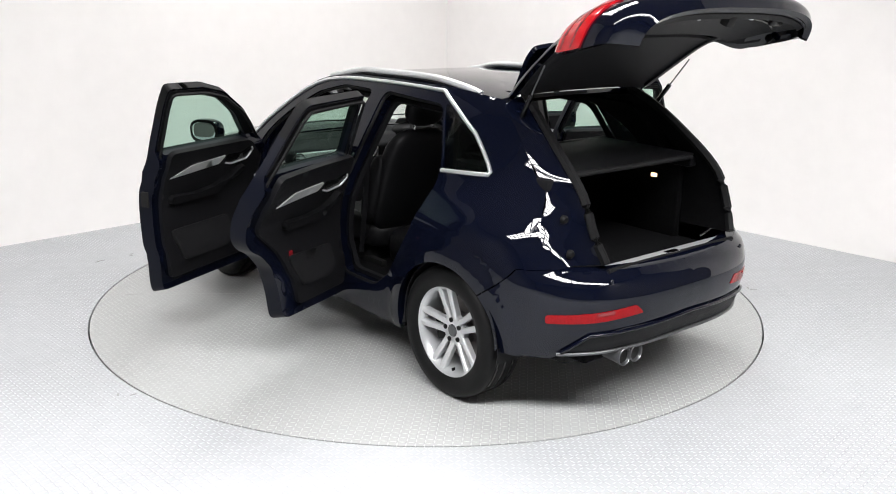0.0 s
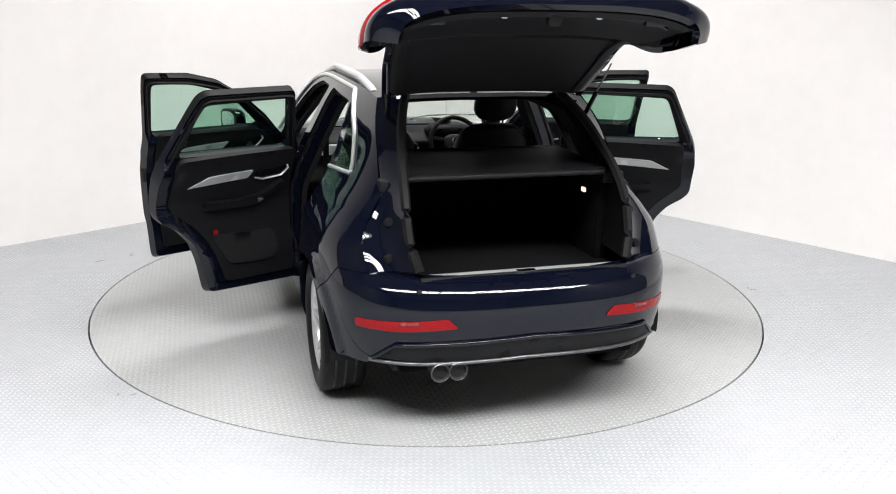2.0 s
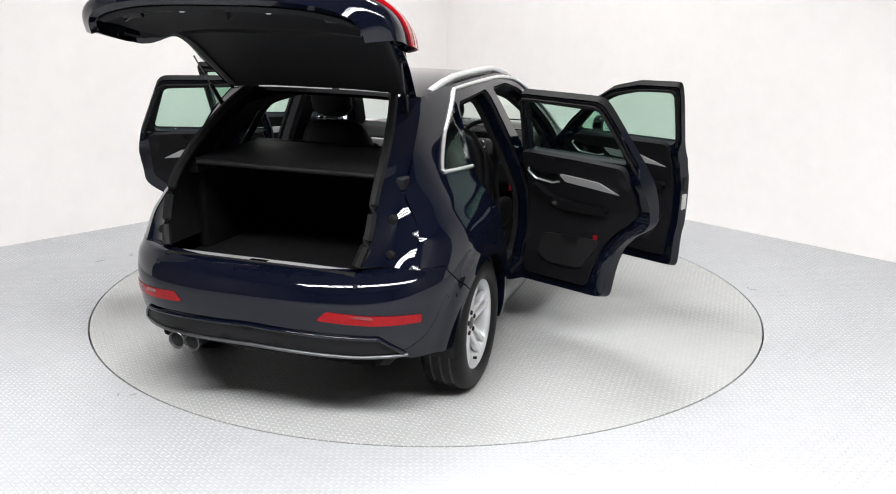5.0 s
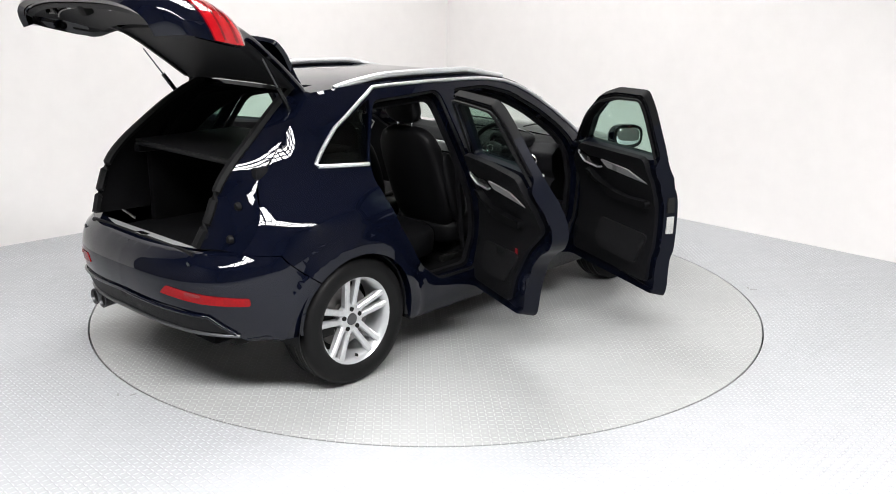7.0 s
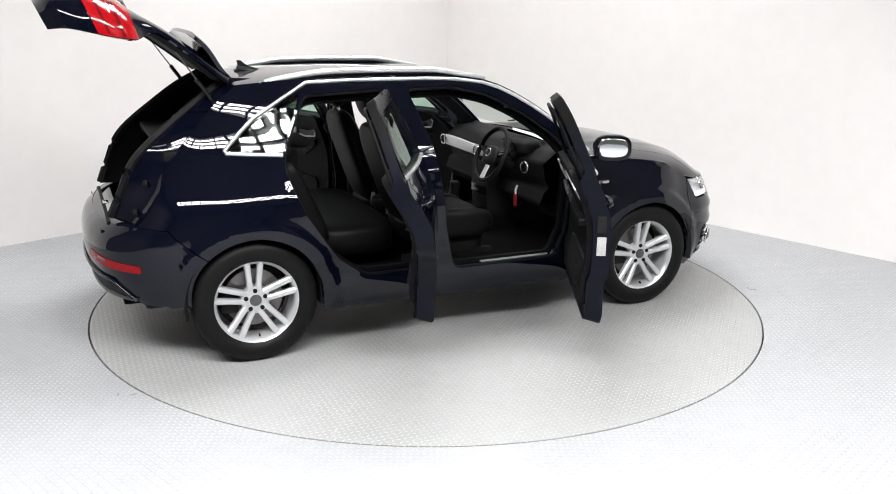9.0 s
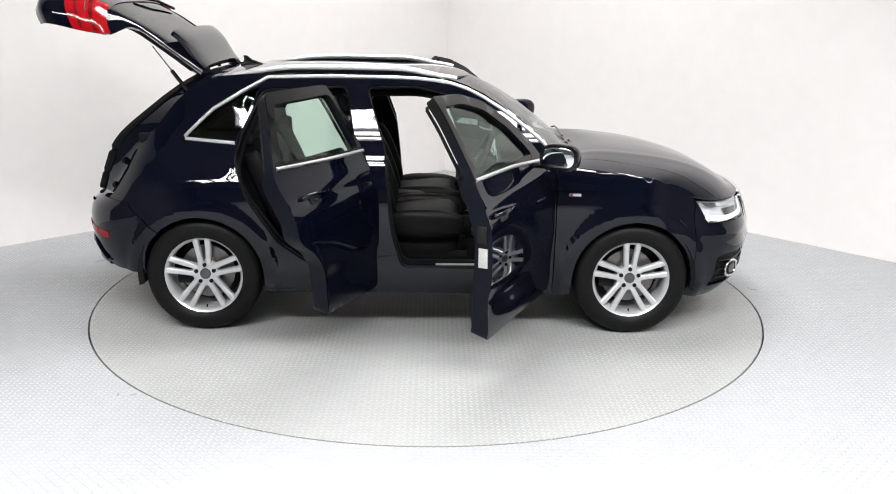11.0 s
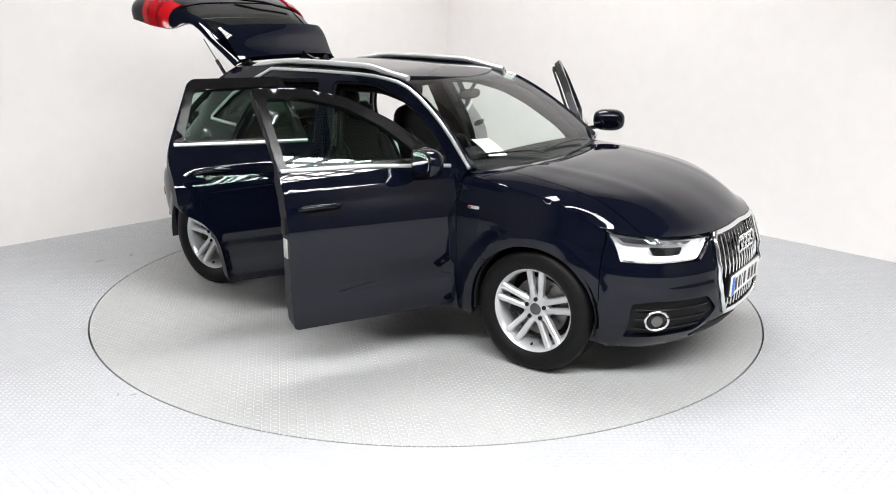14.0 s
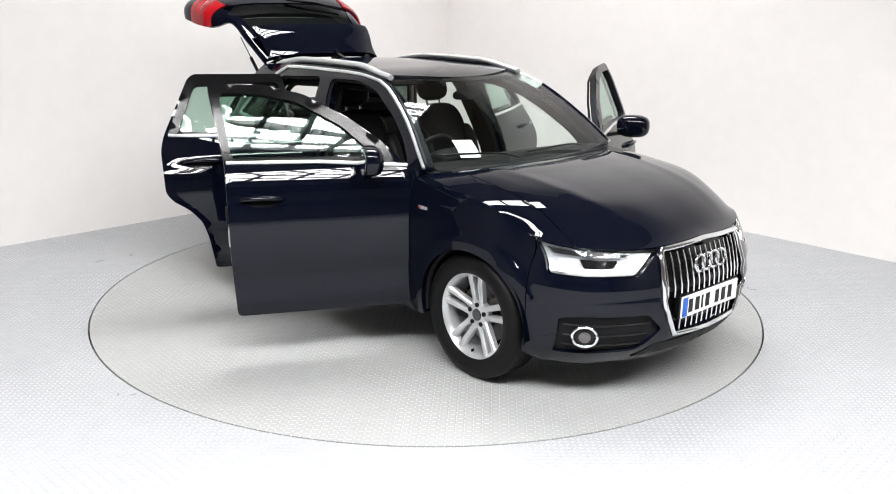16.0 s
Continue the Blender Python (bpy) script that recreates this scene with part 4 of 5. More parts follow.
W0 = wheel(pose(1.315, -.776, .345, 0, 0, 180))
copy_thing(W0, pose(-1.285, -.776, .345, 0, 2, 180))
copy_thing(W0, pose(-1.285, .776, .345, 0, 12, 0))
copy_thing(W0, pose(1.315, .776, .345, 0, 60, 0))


# ---------------------------------------------------------------- doors
def shrink(poly, k):
    """The outline moved inwards by about k."""
    P = np.array(poly)
    nxt, prv = np.roll(P, -1, 0), np.roll(P, 1, 0)
    area = np.sum(P[:, 0] * nxt[:, 1] - nxt[:, 0] * P[:, 1])
    sg = 1 if area > 0 else -1
    def left(d):
        n = np.stack([-d[:, 1], d[:, 0]], 1) * sg
        return n / np.linalg.norm(n, axis=1, keepdims=True)
    n = left(nxt - P) + left(P - prv)
    n /= np.maximum(np.linalg.norm(n, axis=1, keepdims=True), .5)
    return [tuple(p) for p in P + n * k]


def ellipsoid(bm, c, r, m=None, p=2.6, n=18):
    """A rounded block: a superellipsoid."""
    f = lambda t: math.copysign(abs(t) ** (2 / p), t)
    rows = []
    for i in range(n + 1):
        a = -math.pi / 2 + math.pi * i / n
        row = []
        for j in range(2 * n):
            b = math.pi * j / n
            q = Vector((c[0] + r[0] * f(math.cos(a)) * f(math.cos(b)), c[1] + r[1] * f(math.cos(a)) * f(math.sin(b)), c[2] + r[2] * f(math.sin(a))))
            row.append(bm.verts.new(m @ q if m is not None else q))
        rows.append(row)
    for p0, p1 in zip(rows, rows[1:]):
        for j in range(2 * n):
            k = (j + 1) % (2 * n)
            bm.faces.new((p0[j], p0[k], p1[k], p1[j]))
    bmesh.ops.remove_doubles(bm, verts=bm.verts, dist=1e-5)


def door(s, front):
    hx, hy = HINGE_F if front else HINGE_R
    outline, pane = (FRONT_DOOR, FRONT_PANE) if front else (REAR_DOOR, REAR_PANE)
    mv = Matrix.Translation((-hx, -s * hy, 0))
    dep = lambda q, z: .045 + .05 * smooth(1.17, 1.09, z)
    name = "front_door" if front else "rear_door"
    d = skin(name, fillet(outline, .03), PAINT, CAR, s, holes=[fillet(pane, .035)], depth=dep, step=.028, move=mv, rim_mat=SEAL)
    d["label"] = "navy painted door standing wide open"
    d.matrix_local = Matrix.Translation((hx, s * hy, 0)) @ Matrix.Rotation(radians(-s * (TURN_F if front else TURN_R)), 4, "Z")
    on = lambda *a, **k: skin(*a, move=mv, **k)
    g = on("window_pane", fillet(shrink(pane, -.01), .03), GLASS, d, s, thick=.004, off=-.018, step=.06, label="green tinted door glass")
    g.visible_shadow = False
    # black frame round the pane, outside and inside
    cover = [(-.201, 1.112), (-.265, 1.519), (.02, 1.51), (.24, 1.459), (.48, 1.333), (.66, 1.2), (.72, 1.112)] if front else [(-1.085, 1.13), (-.935, 1.472), (-.90, 1.495), (-.357, 1.495), (-.268, 1.118)]
    on("pane_surround", fillet(cover, .02), BLACK, d, s, holes=[fillet(shrink(pane, .004), .035)], thick=.005, off=.004, step=.05, label="black window frame")
    belt_z = lambda x: float(np.interp(x, [-1.1, -.25, .6], [1.150, 1.135, 1.125]))
    inner_frame = fillet(shrink([p for p in outline], .012), .03)
    on("inner_frame", [p for p in inner_frame if p[1] > 1.02], TRIM, d, s, holes=[fillet(shrink(pane, -.004), .035)], thick=.014, off=-.036, step=.05)
    xa, xb = (-.195, .785) if front else (-1.075, -.27)
    # bright strip under the pane
    line = skin_path([(xa, belt_z(xa) - .012), ((xa + xb) / 2, belt_z((xa + xb) / 2) - .014), (xb, belt_z(xb) - .030 * front - .014)], s, .004) + np.array((-hx, -s * hy, 0))
    tube_part("belt_strip", line, .011, ANODISED, d, n=8, label="bright anodised belt strip")
    # cabin-side trim
    zt = 1.17
    if front:
        trim = [(.735, .36), (-.125, .36), (-.145, .6), (-.15, zt), (.56, zt - .01), (.73, 1.04), (.745, .9)]
        armrest = [(-.10, .885), (.10, .865), (.28, .88), (.50, 1.00), (.56, 1.005), (.40, .89), (.30, .82), (-.10, .825)]
        pocket = [(-.10, .65), (.42, .65), (.45, .52), (.38, .45), (-.02, .45)]
        strip = [(-.12, 1.015), (.30, 1.045), (.345, 1.09), (.05, 1.075)]
        pull = [(.355, 1.045), (.37, 1.09), (.50, 1.085), (.585, 1.11), (.60, 1.095), (.56, 1.045), (.42, 1.03)]
        red = (-.05, .62)
    else:
        trim = [(-.29, .36), (-.74, .36), (-.77, .46), (-.82, .60), (-.90, .715), (-1.0, .80), (-1.05, .86), (-1.045, zt + .005), (-.31, zt + .01)]
        armrest = [(-.86, .885), (-.66, .875), (-.52, .895), (-.40, .995), (-.36, .995), (-.46, .875), (-.56, .82), (-.86, .83)]
        pocket = [(-.82, .66), (-.42, .64), (-.40, .52), (-.46, .46), (-.72, .47)]
        strip = [(-.97, 1.015), (-.60, 1.03), (-.57, 1.075), (-.85, 1.07)]
        pull = [(-.555, 1.03), (-.545, 1.072), (-.43, 1.065), (-.355, 1.085), (-.345, 1.07), (-.38, 1.025), (-.50, 1.01)]
        red = (-.785, .665)
    tr = on("door_trim", fillet(trim, .04), TRIM, d, s, thick=.032, off=-.088, step=.05, label="black moulded door trim")
    on("armrest", fillet(armrest, .03), LEATHER, tr, s, thick=.045, off=-.112, step=.04)
    on("door_pocket", fillet(pocket, .04), PLASTIC, tr, s, thick=.022, off=-.112, step=.05)
    on("trim_strip", fillet(strip, .012), SATIN, tr, s, thick=.008, off=-.119, step=.04, label="satin aluminium trim strip")
    on("pull_cup", fillet(pull, .012), BLACK, tr, s, thick=.006, off=-.121, step=.04)
    ph = skin_path(pull[3:] + pull[:1], s, -.132, .03) + np.array((-hx, -s * hy, 0))
    tube_part("door_pull", ph, .0055, SATIN, tr, n=6, label="bright inside door handle")
    on("red_reflector", fillet([(red[0] - .014, red[1] - .02), (red[0] + .014, red[1] - .02), (red[0] + .014, red[1] + .02), (red[0] - .014, red[1] + .02)], .005), RED_TAG, tr, s, thick=.004, off=-.1195, step=.04, label="small red door reflector")
    seal = skin_path(fillet(shrink([p for p in outline], .022), .04), s, -.070, .06, closed=True)
    A = np.array([p for p in seal])
    P = A + np.array((-hx, -s * hy, 0))
    tube_part("weather_seal", [tuple(p) for p in P], .009, SEAL, d, n=5, closed=True)
    # outer handle with its dish
    cx, cz = (-.02, .93) if front else (-.885, .975)
    on("handle_dish", fillet([(cx - .055, cz - .035), (cx + .055, cz - .035), (cx + .065, cz + .01), (cx - .065, cz + .01)], .03), BLACK, d, s, thick=.003, off=.0015, step=.04)
    hp = [(cx - .105, cz + .004, .004), (cx - .09, cz + .005, .030), (cx, cz + .006, .036), (cx + .09, cz + .004, .030), (cx + .105, cz + .003, .004)]
    pts = [tuple(skin_point(q, z, o) * np.array((1, s, 1)) + np.array((-hx, -s * hy, 0))) for q, z, o in hp]
    tube_part("outer_handle", pts, .014, PAINT, d, n=10, flat=.9, label="body-coloured pull handle")
    # latch and check strap
    rear_x = -.20 if front else -.93
    bm = bmesh.new()
    lp = skin_point(rear_x if front else -1.098, .86 if front else .99, -.05) * np.array((1, s, 1)) + np.array((-hx, -s * hy, 0))
    add_box(bm, lp[0] - .012, lp[0] + .02, lp[1] - .025, lp[1] + .025, lp[2] - .045, lp[2] + .045, .006)
    part("door_latch", bm, DARK_METAL, d, smooth=True)
    if front:
        bp = skin_point(-.192, .735, -.05) * np.array((1, s, 1)) + np.array((-hx, -s * hy, 0))
        if s < 0:
            box_part("label_sticker", (bp[0] - .012, bp[0] + .010, bp[1] - .024, bp[1] + .024, bp[2] - .05, bp[2] + .05), PAPER, d, .001, label="white printed tyre pressure label")
        # door mirror
        mc = Vector((.535 - hx, s * (.995 - hy), 1.145))
        bm = bmesh.new()
        ellipsoid(bm, mc, (.075, .115, .078), p=2.8)
        for v in bm.verts:
            if v.co.x < mc.x - .03:
                v.co.x = mc.x - .03
        mir = part("mirror_housing", bm, PAINT, d, "body-coloured door mirror", smooth=True, angle=.7)
        bm = bmesh.new()
        ellipsoid(bm, mc + Vector((-.031, 0, .002)), (.006, .090, .056), p=3.0, n=14)
        part("mirror_glass", bm, MIRROR, mir, "silvered mirror glass", smooth=True)
        bm = bmesh.new()
        ellipsoid(bm, mc + Vector((-.026, 0, 0)), (.008, .112, .075), p=3.0, n=14)
        part("mirror_rim", bm, BLACK, mir, smooth=True)
        tube_part("mirror_arm", [mc + Vector((.0, -s * .09, -.055)), mc + Vector((.015, -s * .13, -.06)), (.60 - hx, s * (.80 - hy), 1.075)], .026, BLACK, mir, n=8, flat=.6)
        on("mirror_base", fillet([(.585, 1.06), (.735, 1.055), (.715, 1.10), (.60, 1.15)], .01), BLACK, d, s, thick=.02, off=.006, step=.05)
    # hinges
    for z in (.50, .86):
        box_part("door_hinge", (-.03, .05, -s * .05 - .012, -s * .05 + .012, z - .03, z + .03), PAINT, d, .006)
    return d


for S in (1, -1):
    door(S, True), door(S, False)


# ---------------------------------------------------------------- tailgate
TG_U = [0, .17, .36, .55, .74, .88, 1.0]
TG_X = spline(TG_U, [-1.315, -1.52, -1.75, -1.965, -2.06, -2.095, -2.065])
TG_Z = spline(TG_U, [1.538, 1.43, 1.29, 1.135, 1.02, .90, .82])
TG_W = spline([0, .17, .36, .43, .49, .58, .74, .88, 1.0], [.53, .565, .60, .645, .71, .735, .75, .745, .65])
TG_WRAP = spline([0, .17, .36, .47, .66, .88, 1.0], [.05, .05, .07, .20, .275, .225, .17])
PIVOT, LIFT = (-1.30, 1.53), 66.0


def gate(u, v, off=0.0):
    """The closed tailgate's outer face, moved inwards by off."""
    w = min(abs(v), 1.0)
    wrap = float(TG_WRAP(u))
    a, n = w * math.pi / 2, 2 / 3.0
    x = float(TG_X(u)) - .02 + wrap * (1 - abs(math.cos(a)) ** n)
    z = float(TG_Z(u)) - .035 * w ** 3 * (1 - u)
    yy = math.copysign(float(TG_W(u)) * math.sin(a) ** n, v)
    du = .01
    tx, tz = float(TG_X(min(u + du, 1)) - TG_X(max(u - du, 0))), float(TG_Z(min(u + du, 1)) - TG_Z(max(u - du, 0)))
    k = math.hypot(tx, tz)
    nx, nz = tz / k, -tx / k                      # outwards: back and up
    side = float(smooth(.6, 1.0, w))
    return np.array((x - nx * off * (1 - .6 * side) - PIVOT[0], yy - math.copysign(1.0, v) * off * .8 * side, z - nz * off * (1 - .6 * side) - PIVOT[1]))


def tailgate():
    t = new("tailgate")
    t.parent = CAR
    t["label"] = "navy tailgate raised fully open with dark trim inside"
    t.matrix_local = Matrix.Translation((PIVOT[0], 0, PIVOT[1])) @ Matrix.Rotation(radians(LIFT), 4, "Y")
    patch("lower_panel", gate, 22, 41, PAINT, t, thick=-.03, u0=.46, u1=1.0, v0=-1, v1=1)
    patch("header", gate, 8, 31, PAINT, t, thick=-.03, u0=0, u1=.22, v0=-1, v1=1)
    patch("rear_window", lambda u, v: gate(u, v, .006), 12, 21, GLASS_PRIVACY, t, u0=.20, u1=.48, v0=-.62, v1=.62, label="dark tinted rear window").visible_shadow = False
    for s in (1, -1):
        fs = (lambda u, v: gate(u, v)) if s > 0 else (lambda u, v: gate(u, -v))
        patch("side_frame", fs, 14, 6, PAINT, t, thick=-.03 * s, u0=.22, u1=.46, v0=.58, v1=1.0)
        fi = (lambda u, v: gate(u, v, .07 - .03 * (v - .58) / .4)) if s > 0 else (lambda u, v: gate(u, -v, .07 - .03 * (v - .58) / .4))
        patch("side_trim", fi, 14, 6, PLASTIC, t, thick=.015 * s, u0=.04, u1=.60, v0=.54, v1=.96)
        # lamp wrapping round the corner
        fl = (lambda u, v: gate(u, v, -.012)) if s > 0 else (lambda u, v: gate(u, -v, -.012))
        lamp = patch("tail_lamp", fl, 14, 12, RED_LENS, t, thick=-.03 * s, u0=.468, u1=.73, v0=.50, v1=1.0, label="red tail lamp with darker bands")
        fb = (lambda u, v: gate(u, v, -.014)) if s > 0 else (lambda u, v: gate(u, -v, -.014))
        for ua in (.535, .64):
            patch("dark_band", fb, 3, 12, RED_DARK, lamp, u0=ua, u1=ua + .022, v0=.52, v1=.995)
        patch("clear_band", fb, 3, 6, CHROME, lamp, u0=.575, u1=.583, v0=.56, v1=.8)
    # trim on the cabin side
    inner = lambda u, v: gate(u, v, .085 + .02 * math.cos(v * 1.4) * math.sin(math.pi * min(1, max(0, (u - .42) / .58))))
    patch("inner_trim", inner, 18, 29, PLASTIC, t, thick=.03, u0=.41, u1=.985, v0=-.66, v1=.66, label="black plastic inner tailgate trim")
    patch("inner_header", lambda u, v: gate(u, v, .06), 5, 21, PLASTIC, t, thick=.02, u0=.02, u1=.36, v0=-.62, v1=.62)
    patch("inner_wing", lambda u, v: gate(u, v, .05), 10, 41, PAINT, t, thick=.01, u0=.50, u1=.98, v0=-.93, v1=.93)
    # spoiler over the top of the rear window
    def spoil(u, v):
        lift = .006 + .066 * float(smooth(-.04, .20, u))
        return gate(max(u, 0), v, -lift)
    patch("spoiler", spoil, 12, 31, PAINT, t, thick=-.022, u0=.0, u1=.195, v0=-.68, v1=.68, label="body-coloured roof spoiler")
    p = gate(.97, 0, .10)
    box_part("latch", (p[0] - .035, p[0] + .035, -.03, .03, p[2] - .022, p[2] + .022), DARK_METAL, t, .01)
    for s in (1, -1):
        g = gate(.80, .35 * s, .115)
        box_part("grip_recess", (g[0] - .02, g[0] + .02, g[1] - .05, g[1] + .05, g[2] - .012, g[2] + .012), BLACK, t, .006)
        g = gate(.93, .10 * s, .105)
        box_part("hook", (g[0] - .02, g[0] + .02, g[1] - .012, g[1] + .012, g[2] - .012, g[2] + .012), SATIN, t, .004)
        for u in (.64, .9):
            g = gate(u, .80 * s, .115)
            lathe_part("screw_cover", [(.022, 0), (.02, .006), (0, .007)], BLACK, t, 16, m=Matrix.Translation(g))
    tube_part("trim_lip", [gate(.745 - .07 * abs(v / .5) ** 4, v, .118) for v in np.linspace(-.5, .5, 25)], .008, BLACK, t, n=8)
    # wiper on the rear window
    a, b = gate(.47, 0, -.02), gate(.40, .45, -.02)
    tube_part("rear_wiper", [a, (np.array(a) + b) / 2 + np.array((-.01, 0, .012)), b], .010, BLACK, t, n=6)
    # gas struts, as long as the body's and tailgate's eyes are apart
    for s in (1, -1):
        up = Vector((-1.59, s * .56, 1.685))
        lo = Vector((-1.385, s * .515, 1.385))
        mid = lo + (up - lo) * .52
        st = tube_part("gas_strut", [lo, mid], .0125, BLACK, CAR, n=10, label="black gas strut with steel rod")
        tube_part("rod", [mid, up], .004, PEWTER, st, n=8)
        bm = bmesh.new()
        bmesh.ops.create_uvsphere(bm, u_segments=10, v_segments=8, radius=.014, matrix=Matrix.Translation(lo))
        part("ball_joint", bm, SATIN, st, smooth=True)


tailgate()


# ---------------------------------------------------------------- cabin
def cushion(name, ext, mat, parent, m=None, p=4.0, label=""):
    bm = bmesh.new()
    x0, x1, y0, y1, z0, z1 = ext
    ellipsoid(bm, ((x0 + x1) / 2, (y0 + y1) / 2, (z0 + z1) / 2), ((x1 - x0) / 2, (y1 - y0) / 2, (z1 - z0) / 2), m, p, 16)
    return part(name, bm, mat, parent, label, smooth=True, angle=1.2)


def front_seat(y):
    s = new("front_seat")
    s.parent = CAR
    s["label"] = "black leather front seat with headrest"
    s.location = (.0, y, 0)
    cushion("seat_cushion", (-.22, .33, -.25, .25, .50, .68), LEATHER, s, pose(0, 0, 0, 0, -6, 0))
    lean = Matrix.Translation((-.20, 0, .60)) @ Matrix.Rotation(radians(-20), 4, "Y")
    back = cushion("backrest", (-.07, .07, -.245, .245, -.02, .68), LEATHER, s, lean, 3.6)
    for k in (1, -1):
        cushion("side_bolster", (-.02, .12, k * .22 - .055, k * .22 + .055, .03, .50), LEATHER, back, lean, 2.6)
        cushion("seat_bolster", (-.20, .30, k * .235 - .05, k * .235 + .05, .52, .71), LEATHER, s, None, 2.8)
        tube_part("headrest_post", [lean @ Vector((0, k * .06, .64)), lean @ Vector((.01, k * .06, .74))], .007, CHROME, back, n=8)
    cushion("headrest", (-.035, .075, -.135, .135, .70, .91), LEATHER, s, lean, 2.8)
    cushion("seat_base", (-.18, .28, -.22, .22, .38, .56), PLASTIC, s, None, 5)
    for k in (1, -1):
        box_part("seat_rail", (-.30, .32, k * .19 - .02, k * .19 + .02, .395, .43), DARK_METAL, s, .005)


def cabin():
    front_seat(.365), front_seat(-.365)
    bench = new("rear_bench")
    bench.parent = CAR
    bench["label"] = "black leather rear bench with headrests"
    lean = Matrix.Translation((-.80, 0, .55)) @ Matrix.Rotation(radians(-24), 4, "Y")
    cushion("bench_cushion", (-.86, -.33, -.62, .62, .44, .67), LEATHER, bench, None, 5)
    for y0, y1 in ((-.62, -.21), (-.205, .205), (.21, .62)):
        cushion("bench_back", (-.08, .06, y0, y1, 0, .58), LEATHER, bench, lean, 5)
        cushion("bench_headrest", (-.04, .05, (y0 + y1) / 2 - .12, (y0 + y1) / 2 + .12, .58, .70), LEATHER, bench, lean, 3)
    box_part("floor_pan", (-1.0, 1.0, -.77, .77, .30, .395), CARPET, CAR, .01)
    box_part("centre_tunnel", (-.75, .75, -.12, .12, .39, .56), TRIM, CAR, .03)
    box_part("underbody", (-1.85, 1.98, -.60, .60, .28, .36), DARK_METAL, CAR, .03)
    box_part("rear_floor", (-1.96, -.96, -.585, .585, .32, .70), CARPET, CAR, .02, label="black carpeted boot floor")
    box_part("engine_block", (.98, 1.98, -.58, .58, .30, .74), DARK_METAL, CAR, .04)
    box_part("bulkhead", (.90, .98, -.76, .76, .34, .985), TRIM, CAR, .02)
    box_part("boot_seat_back", (-1.09, -1.04, -.58, .58, .66, 1.17), CARPET, CAR, .02)
    for s in (1, -1):
        box_part("boot_wall", (-1.62, -.95, s * .55 - .03, s * .55 + .03, .66, 1.14), CARPET, CAR, .03)
        box_part("shelf_ledge", (-1.70, -1.0, s * .56 - .06, s * .56 + .06, 1.11, 1.17), TRIM, CAR, .02)
    # roller cover
    patch("load_cover", lambda u, v: np.array((-1.03 - .68 * u, .535 * v * (1 - .05 * u), 1.185 - .004 * u - .006 * math.cos(v * 1.5))), 14, 15, TRIM, CAR, thick=.012, v0=-1, v1=1, label="black roller load cover drawn across the boot")
    tube_part("load_cover_bar", [(-1.70, y, 1.172) for y in np.linspace(-.50, .50, 9)], .014, PLASTIC, CAR, n=8)
    tube_part("load_cover_case", [(-1.03, y, 1.165) for y in np.linspace(-.56, .56, 5)], .035, PLASTIC, CAR, n=12)
    box_part("boot_lamp", (-1.47, -1.432, -.523, -.511, 1.02, 1.042), BULB, CAR, .004, label="small glowing boot lamp")
    # dashboard
    prof = [(.96, 1.01), (.78, 1.07), (.62, 1.05), (.535, .985), (.55, .88), (.60, .80), (.57, .72), (.66, .64), (.88, .62)]

    def dash(u, v):
        i = u * (len(prof) - 1)
        k = min(int(i), len(prof) - 2)
        a, b = np.array(prof[k]), np.array(prof[k + 1])
        x, z = a + (b - a) * (i - k)
        bow = .05 * v * v
        return np.array((x - .0 + bow * (u < .6), .735 * v, z))
    patch("dashboard", dash, 33, 25, TRIM, CAR, v0=-1, v1=1, label="black soft-touch dashboard")
    box_part("dash_trim", (.515, .560, .02, .66, .915, .985), SATIN, CAR, .008, label="satin aluminium dashboard trim")
    box_part("centre_console", (.50, .72, -.13, .13, .50, .90), PLASTIC, CAR, .03)
    box_part("climate_panel", (.492, .52, -.11, .11, .66, .72), BLACK, CAR, .006)
    for y in (-.62, -.08, .08, .66):
        v, f = tube([(.512, y + .045 * math.cos(a), .95 + .036 * math.sin(a)) for a in np.linspace(0, 2 * math.pi, 21)[:-1]], .006, 6, closed=True)
        vent = mesh_part("air_vent", v, f, CHROME, CAR)
        for z in (.93, .95, .97):
            box_part("vane", (.515, .525, y - .04, y + .04, z - .003, z + .003), BLACK, vent, .001)
    cushion("instrument_hood", (.52, .72, -.54, -.20, .99, 1.11), TRIM, CAR, None, 3)
    lathe_part("instrument_dial", [(.05, 0), (.05, .006), (.0, .006)], BLACK, CAR, 24, m=pose(.53, -.30, 1.03, 0, 0, 90))
    lathe_part("instrument_dial", [(.05, 0), (.05, .006), (.0, .006)], BLACK, CAR, 24, m=pose(.53, -.44, 1.03, 0, 0, 90))
    # steering wheel
    sw = new("steering_wheel")
    sw.parent = CAR
    sw["label"] = "black leather three-spoke steering wheel"
    sw.matrix_local = pose(.40, -.37, 1.0, 0, -66, 0)
    v, f = tube([(.182 * math.cos(a), .182 * math.sin(a), 0) for a in np.linspace(0, 2 * math.pi, 41)[:-1]], .0165, 10, closed=True)
    mesh_part("wheel_grip", v, f, LEATHER, sw)
    cushion("airbag_cover", (-.075, .06, -.085, .085, -.03, .025), PLASTIC, sw, None, 2.6)
    for a in (80, 180, 280):
        c, n = math.cos(radians(a)), math.sin(radians(a))
        tube_part("spoke", [(.05 * c, .05 * n, -.01), (.175 * c, .175 * n, 0)], .022, SATIN if a == 180 else BLACK, sw, n=8, flat=.5)
    tube_part("column", [(0, 0, -.04), (0, 0, -.24)], .035, PLASTIC, sw, n=12)
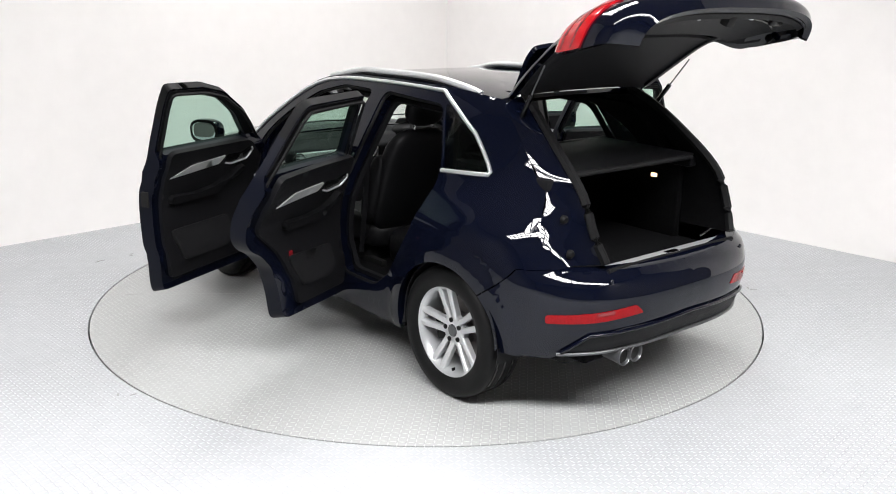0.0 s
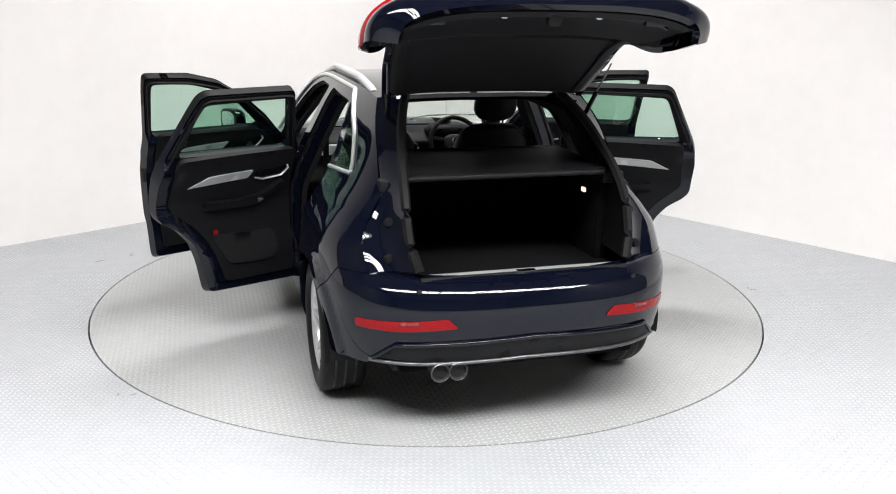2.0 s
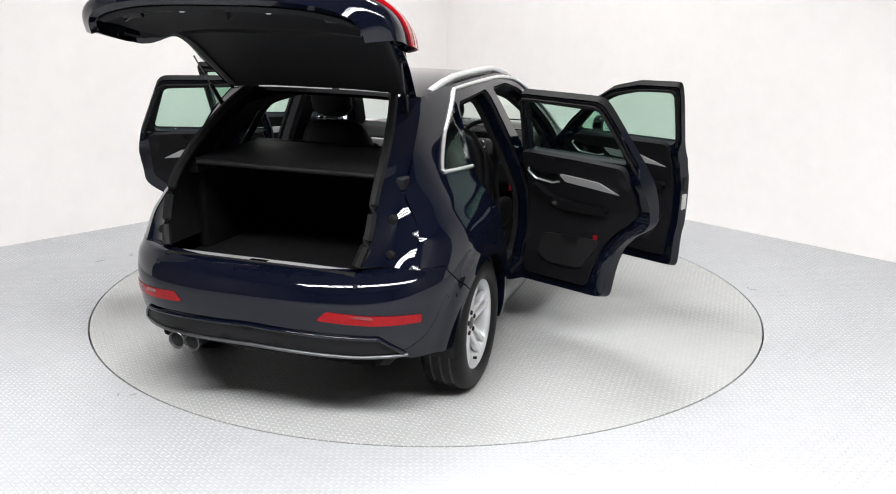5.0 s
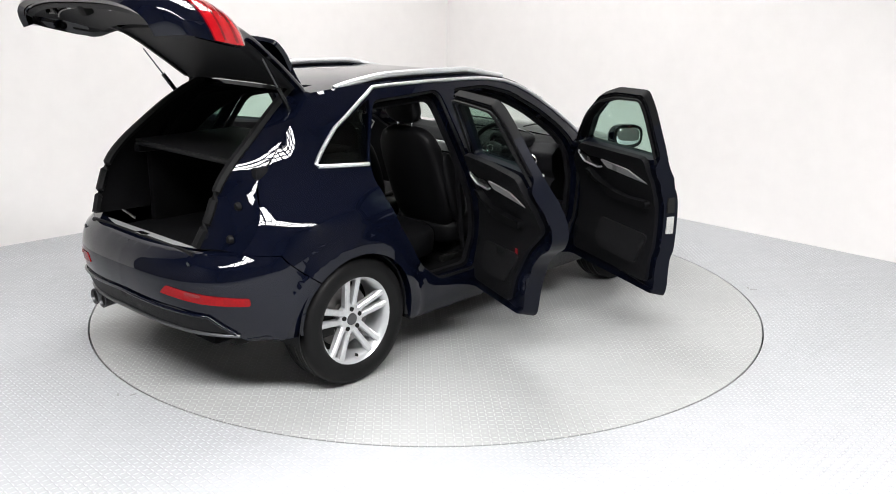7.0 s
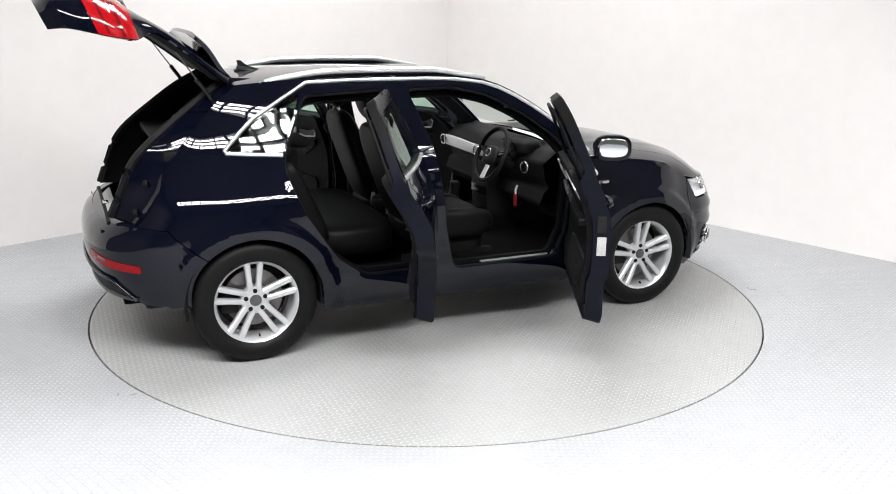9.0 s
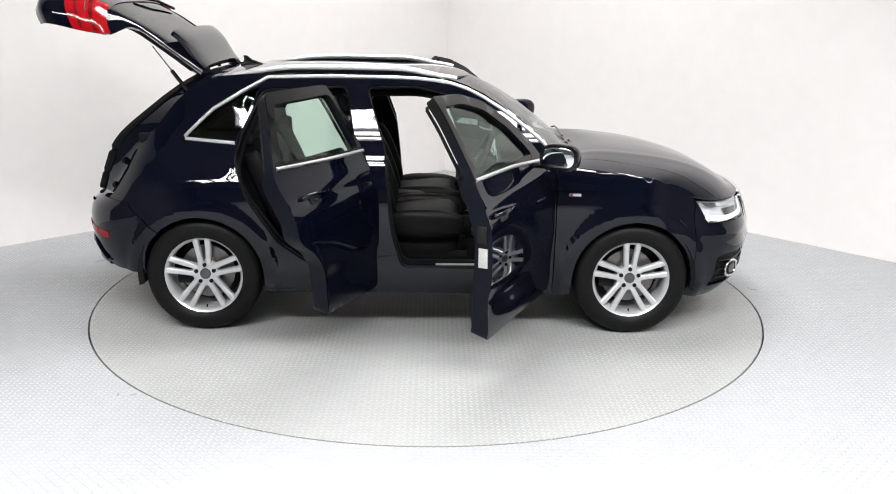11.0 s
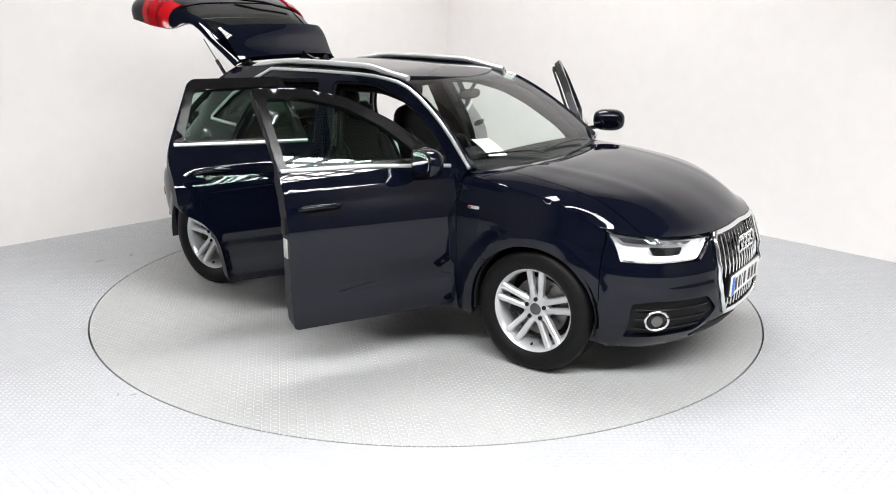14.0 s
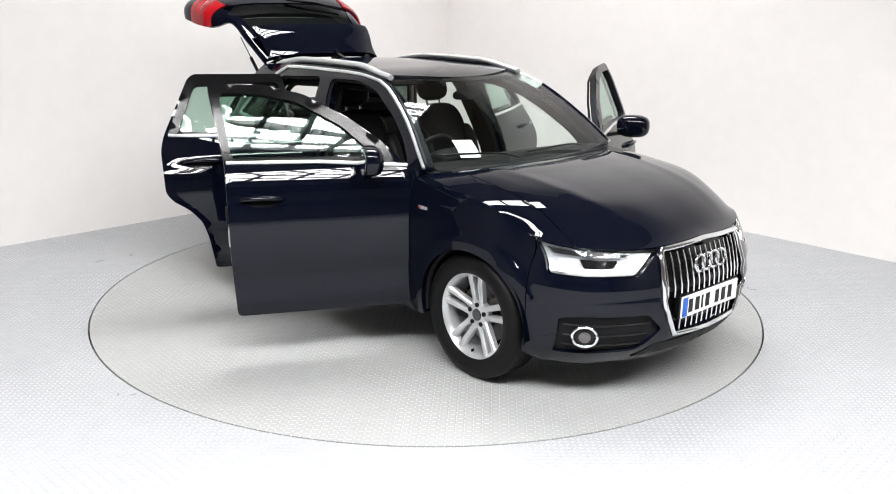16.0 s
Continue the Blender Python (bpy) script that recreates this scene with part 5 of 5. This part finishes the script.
    v, f = tube([(.026 * math.cos(a) + .005, .026 * math.sin(a), .026) for a in np.linspace(0, 2 * math.pi, 21)[:-1]], .003, 6, closed=True)
    mesh_part("wheel_emblem", v, f, CHROME, sw)
    # key with red tag
    tube_part("key_fob", [(.50, -.56, .82), (.488, -.56, .79), (.49, -.56, .765)], .007, SATIN, CAR, n=6)
    box_part("key_tag", (.482, .494, -.575, -.545, .685, .765), RED_TAG, CAR, .004, label="red key tag")
    cushion("gear_knob", (.28, .34, -.03, .03, .68, .76), LEATHER, CAR)
    tube_part("gear_gaiter", [(.31, 0, .56), (.31, 0, .69)], .03, LEATHER, CAR, n=10)
    box_part("console_top", (-.30, .50, -.10, .10, .555, .585), BLACK, CAR, .012)
    cushion("centre_armrest", (-.30, .05, -.08, .08, .60, .70), LEATHER, CAR)
    # cabin mirror and visors
    cushion("cabin_mirror", (.30, .335, -.12, .12, 1.355, 1.42), BLACK, CAR, None, 3, "black rear-view mirror")
    tube_part("mirror_stalk", [(.325, 0, 1.41), (.36, 0, 1.46)], .012, BLACK, CAR, n=8)
    for s in (1, -1):
        box_part("sun_visor", (.05, .20, s * .33 - .19, s * .33 + .19, 1.455, 1.475), TRIM, CAR, .008)
        tube_part("grab_handle", [(-.02, s * .555, 1.45), (-.04, s * .545, 1.425), (-.18, s * .545, 1.425), (-.20, s * .555, 1.45)], .010, TRIM, CAR, n=6)
        tube_part("seat_belt", [(-.30, s * .655, 1.25), (-.27, s * .66, .9), (-.25, s * .69, .5)], .018, TRIM, CAR, n=6, flat=.2)
        box_part("belt_buckle", (-.26, -.23, s * .15 - .012, s * .15 + .012, .60, .70), SATIN, CAR, .004)


cabin()



def glint_sheet():
    """A folded white sheet on the instrument hood and the dashboard top, added for a reflected bright patch."""
    bm = bmesh.new()
    for k, (x0, x1) in enumerate(((-.118, .0), (.0, .118))):
        add_box(bm, x0, x1, -.062, .062, -.0006, .0006, m=Matrix.Rotation(radians(2.5 if k else -2.5), 4, "Y"))
    return tagged(part("glint_sheet", bm, WHITE), "white folded sheet on the dashboard top, added for a reflected bright patch", "paper")


# the sheet stands in for a bright reflection over the dashboard
GLINT_SHEET = glint_sheet()
GLINT_PLACE = pose(.695, -.35, 1.122, 0, 0, -27.5) @ pose(0, 0, 0, 0, 17.3, 0)


def motions():
    walk(DISC, [(t, pose(0, 0, 0, 0, 0, a)) for t, a in HEADING])
    rows = []
    for t, a in HEADING:
        m = pose(0, 0, 0, 0, 0, a)
        rows.append((t, m @ pose(CAR_X, CAR_Y, 0)))
    walk(CAR, rows)
    walk(GLINT_SHEET, [(t, m @ GLINT_PLACE) for t, m in rows])


motions()
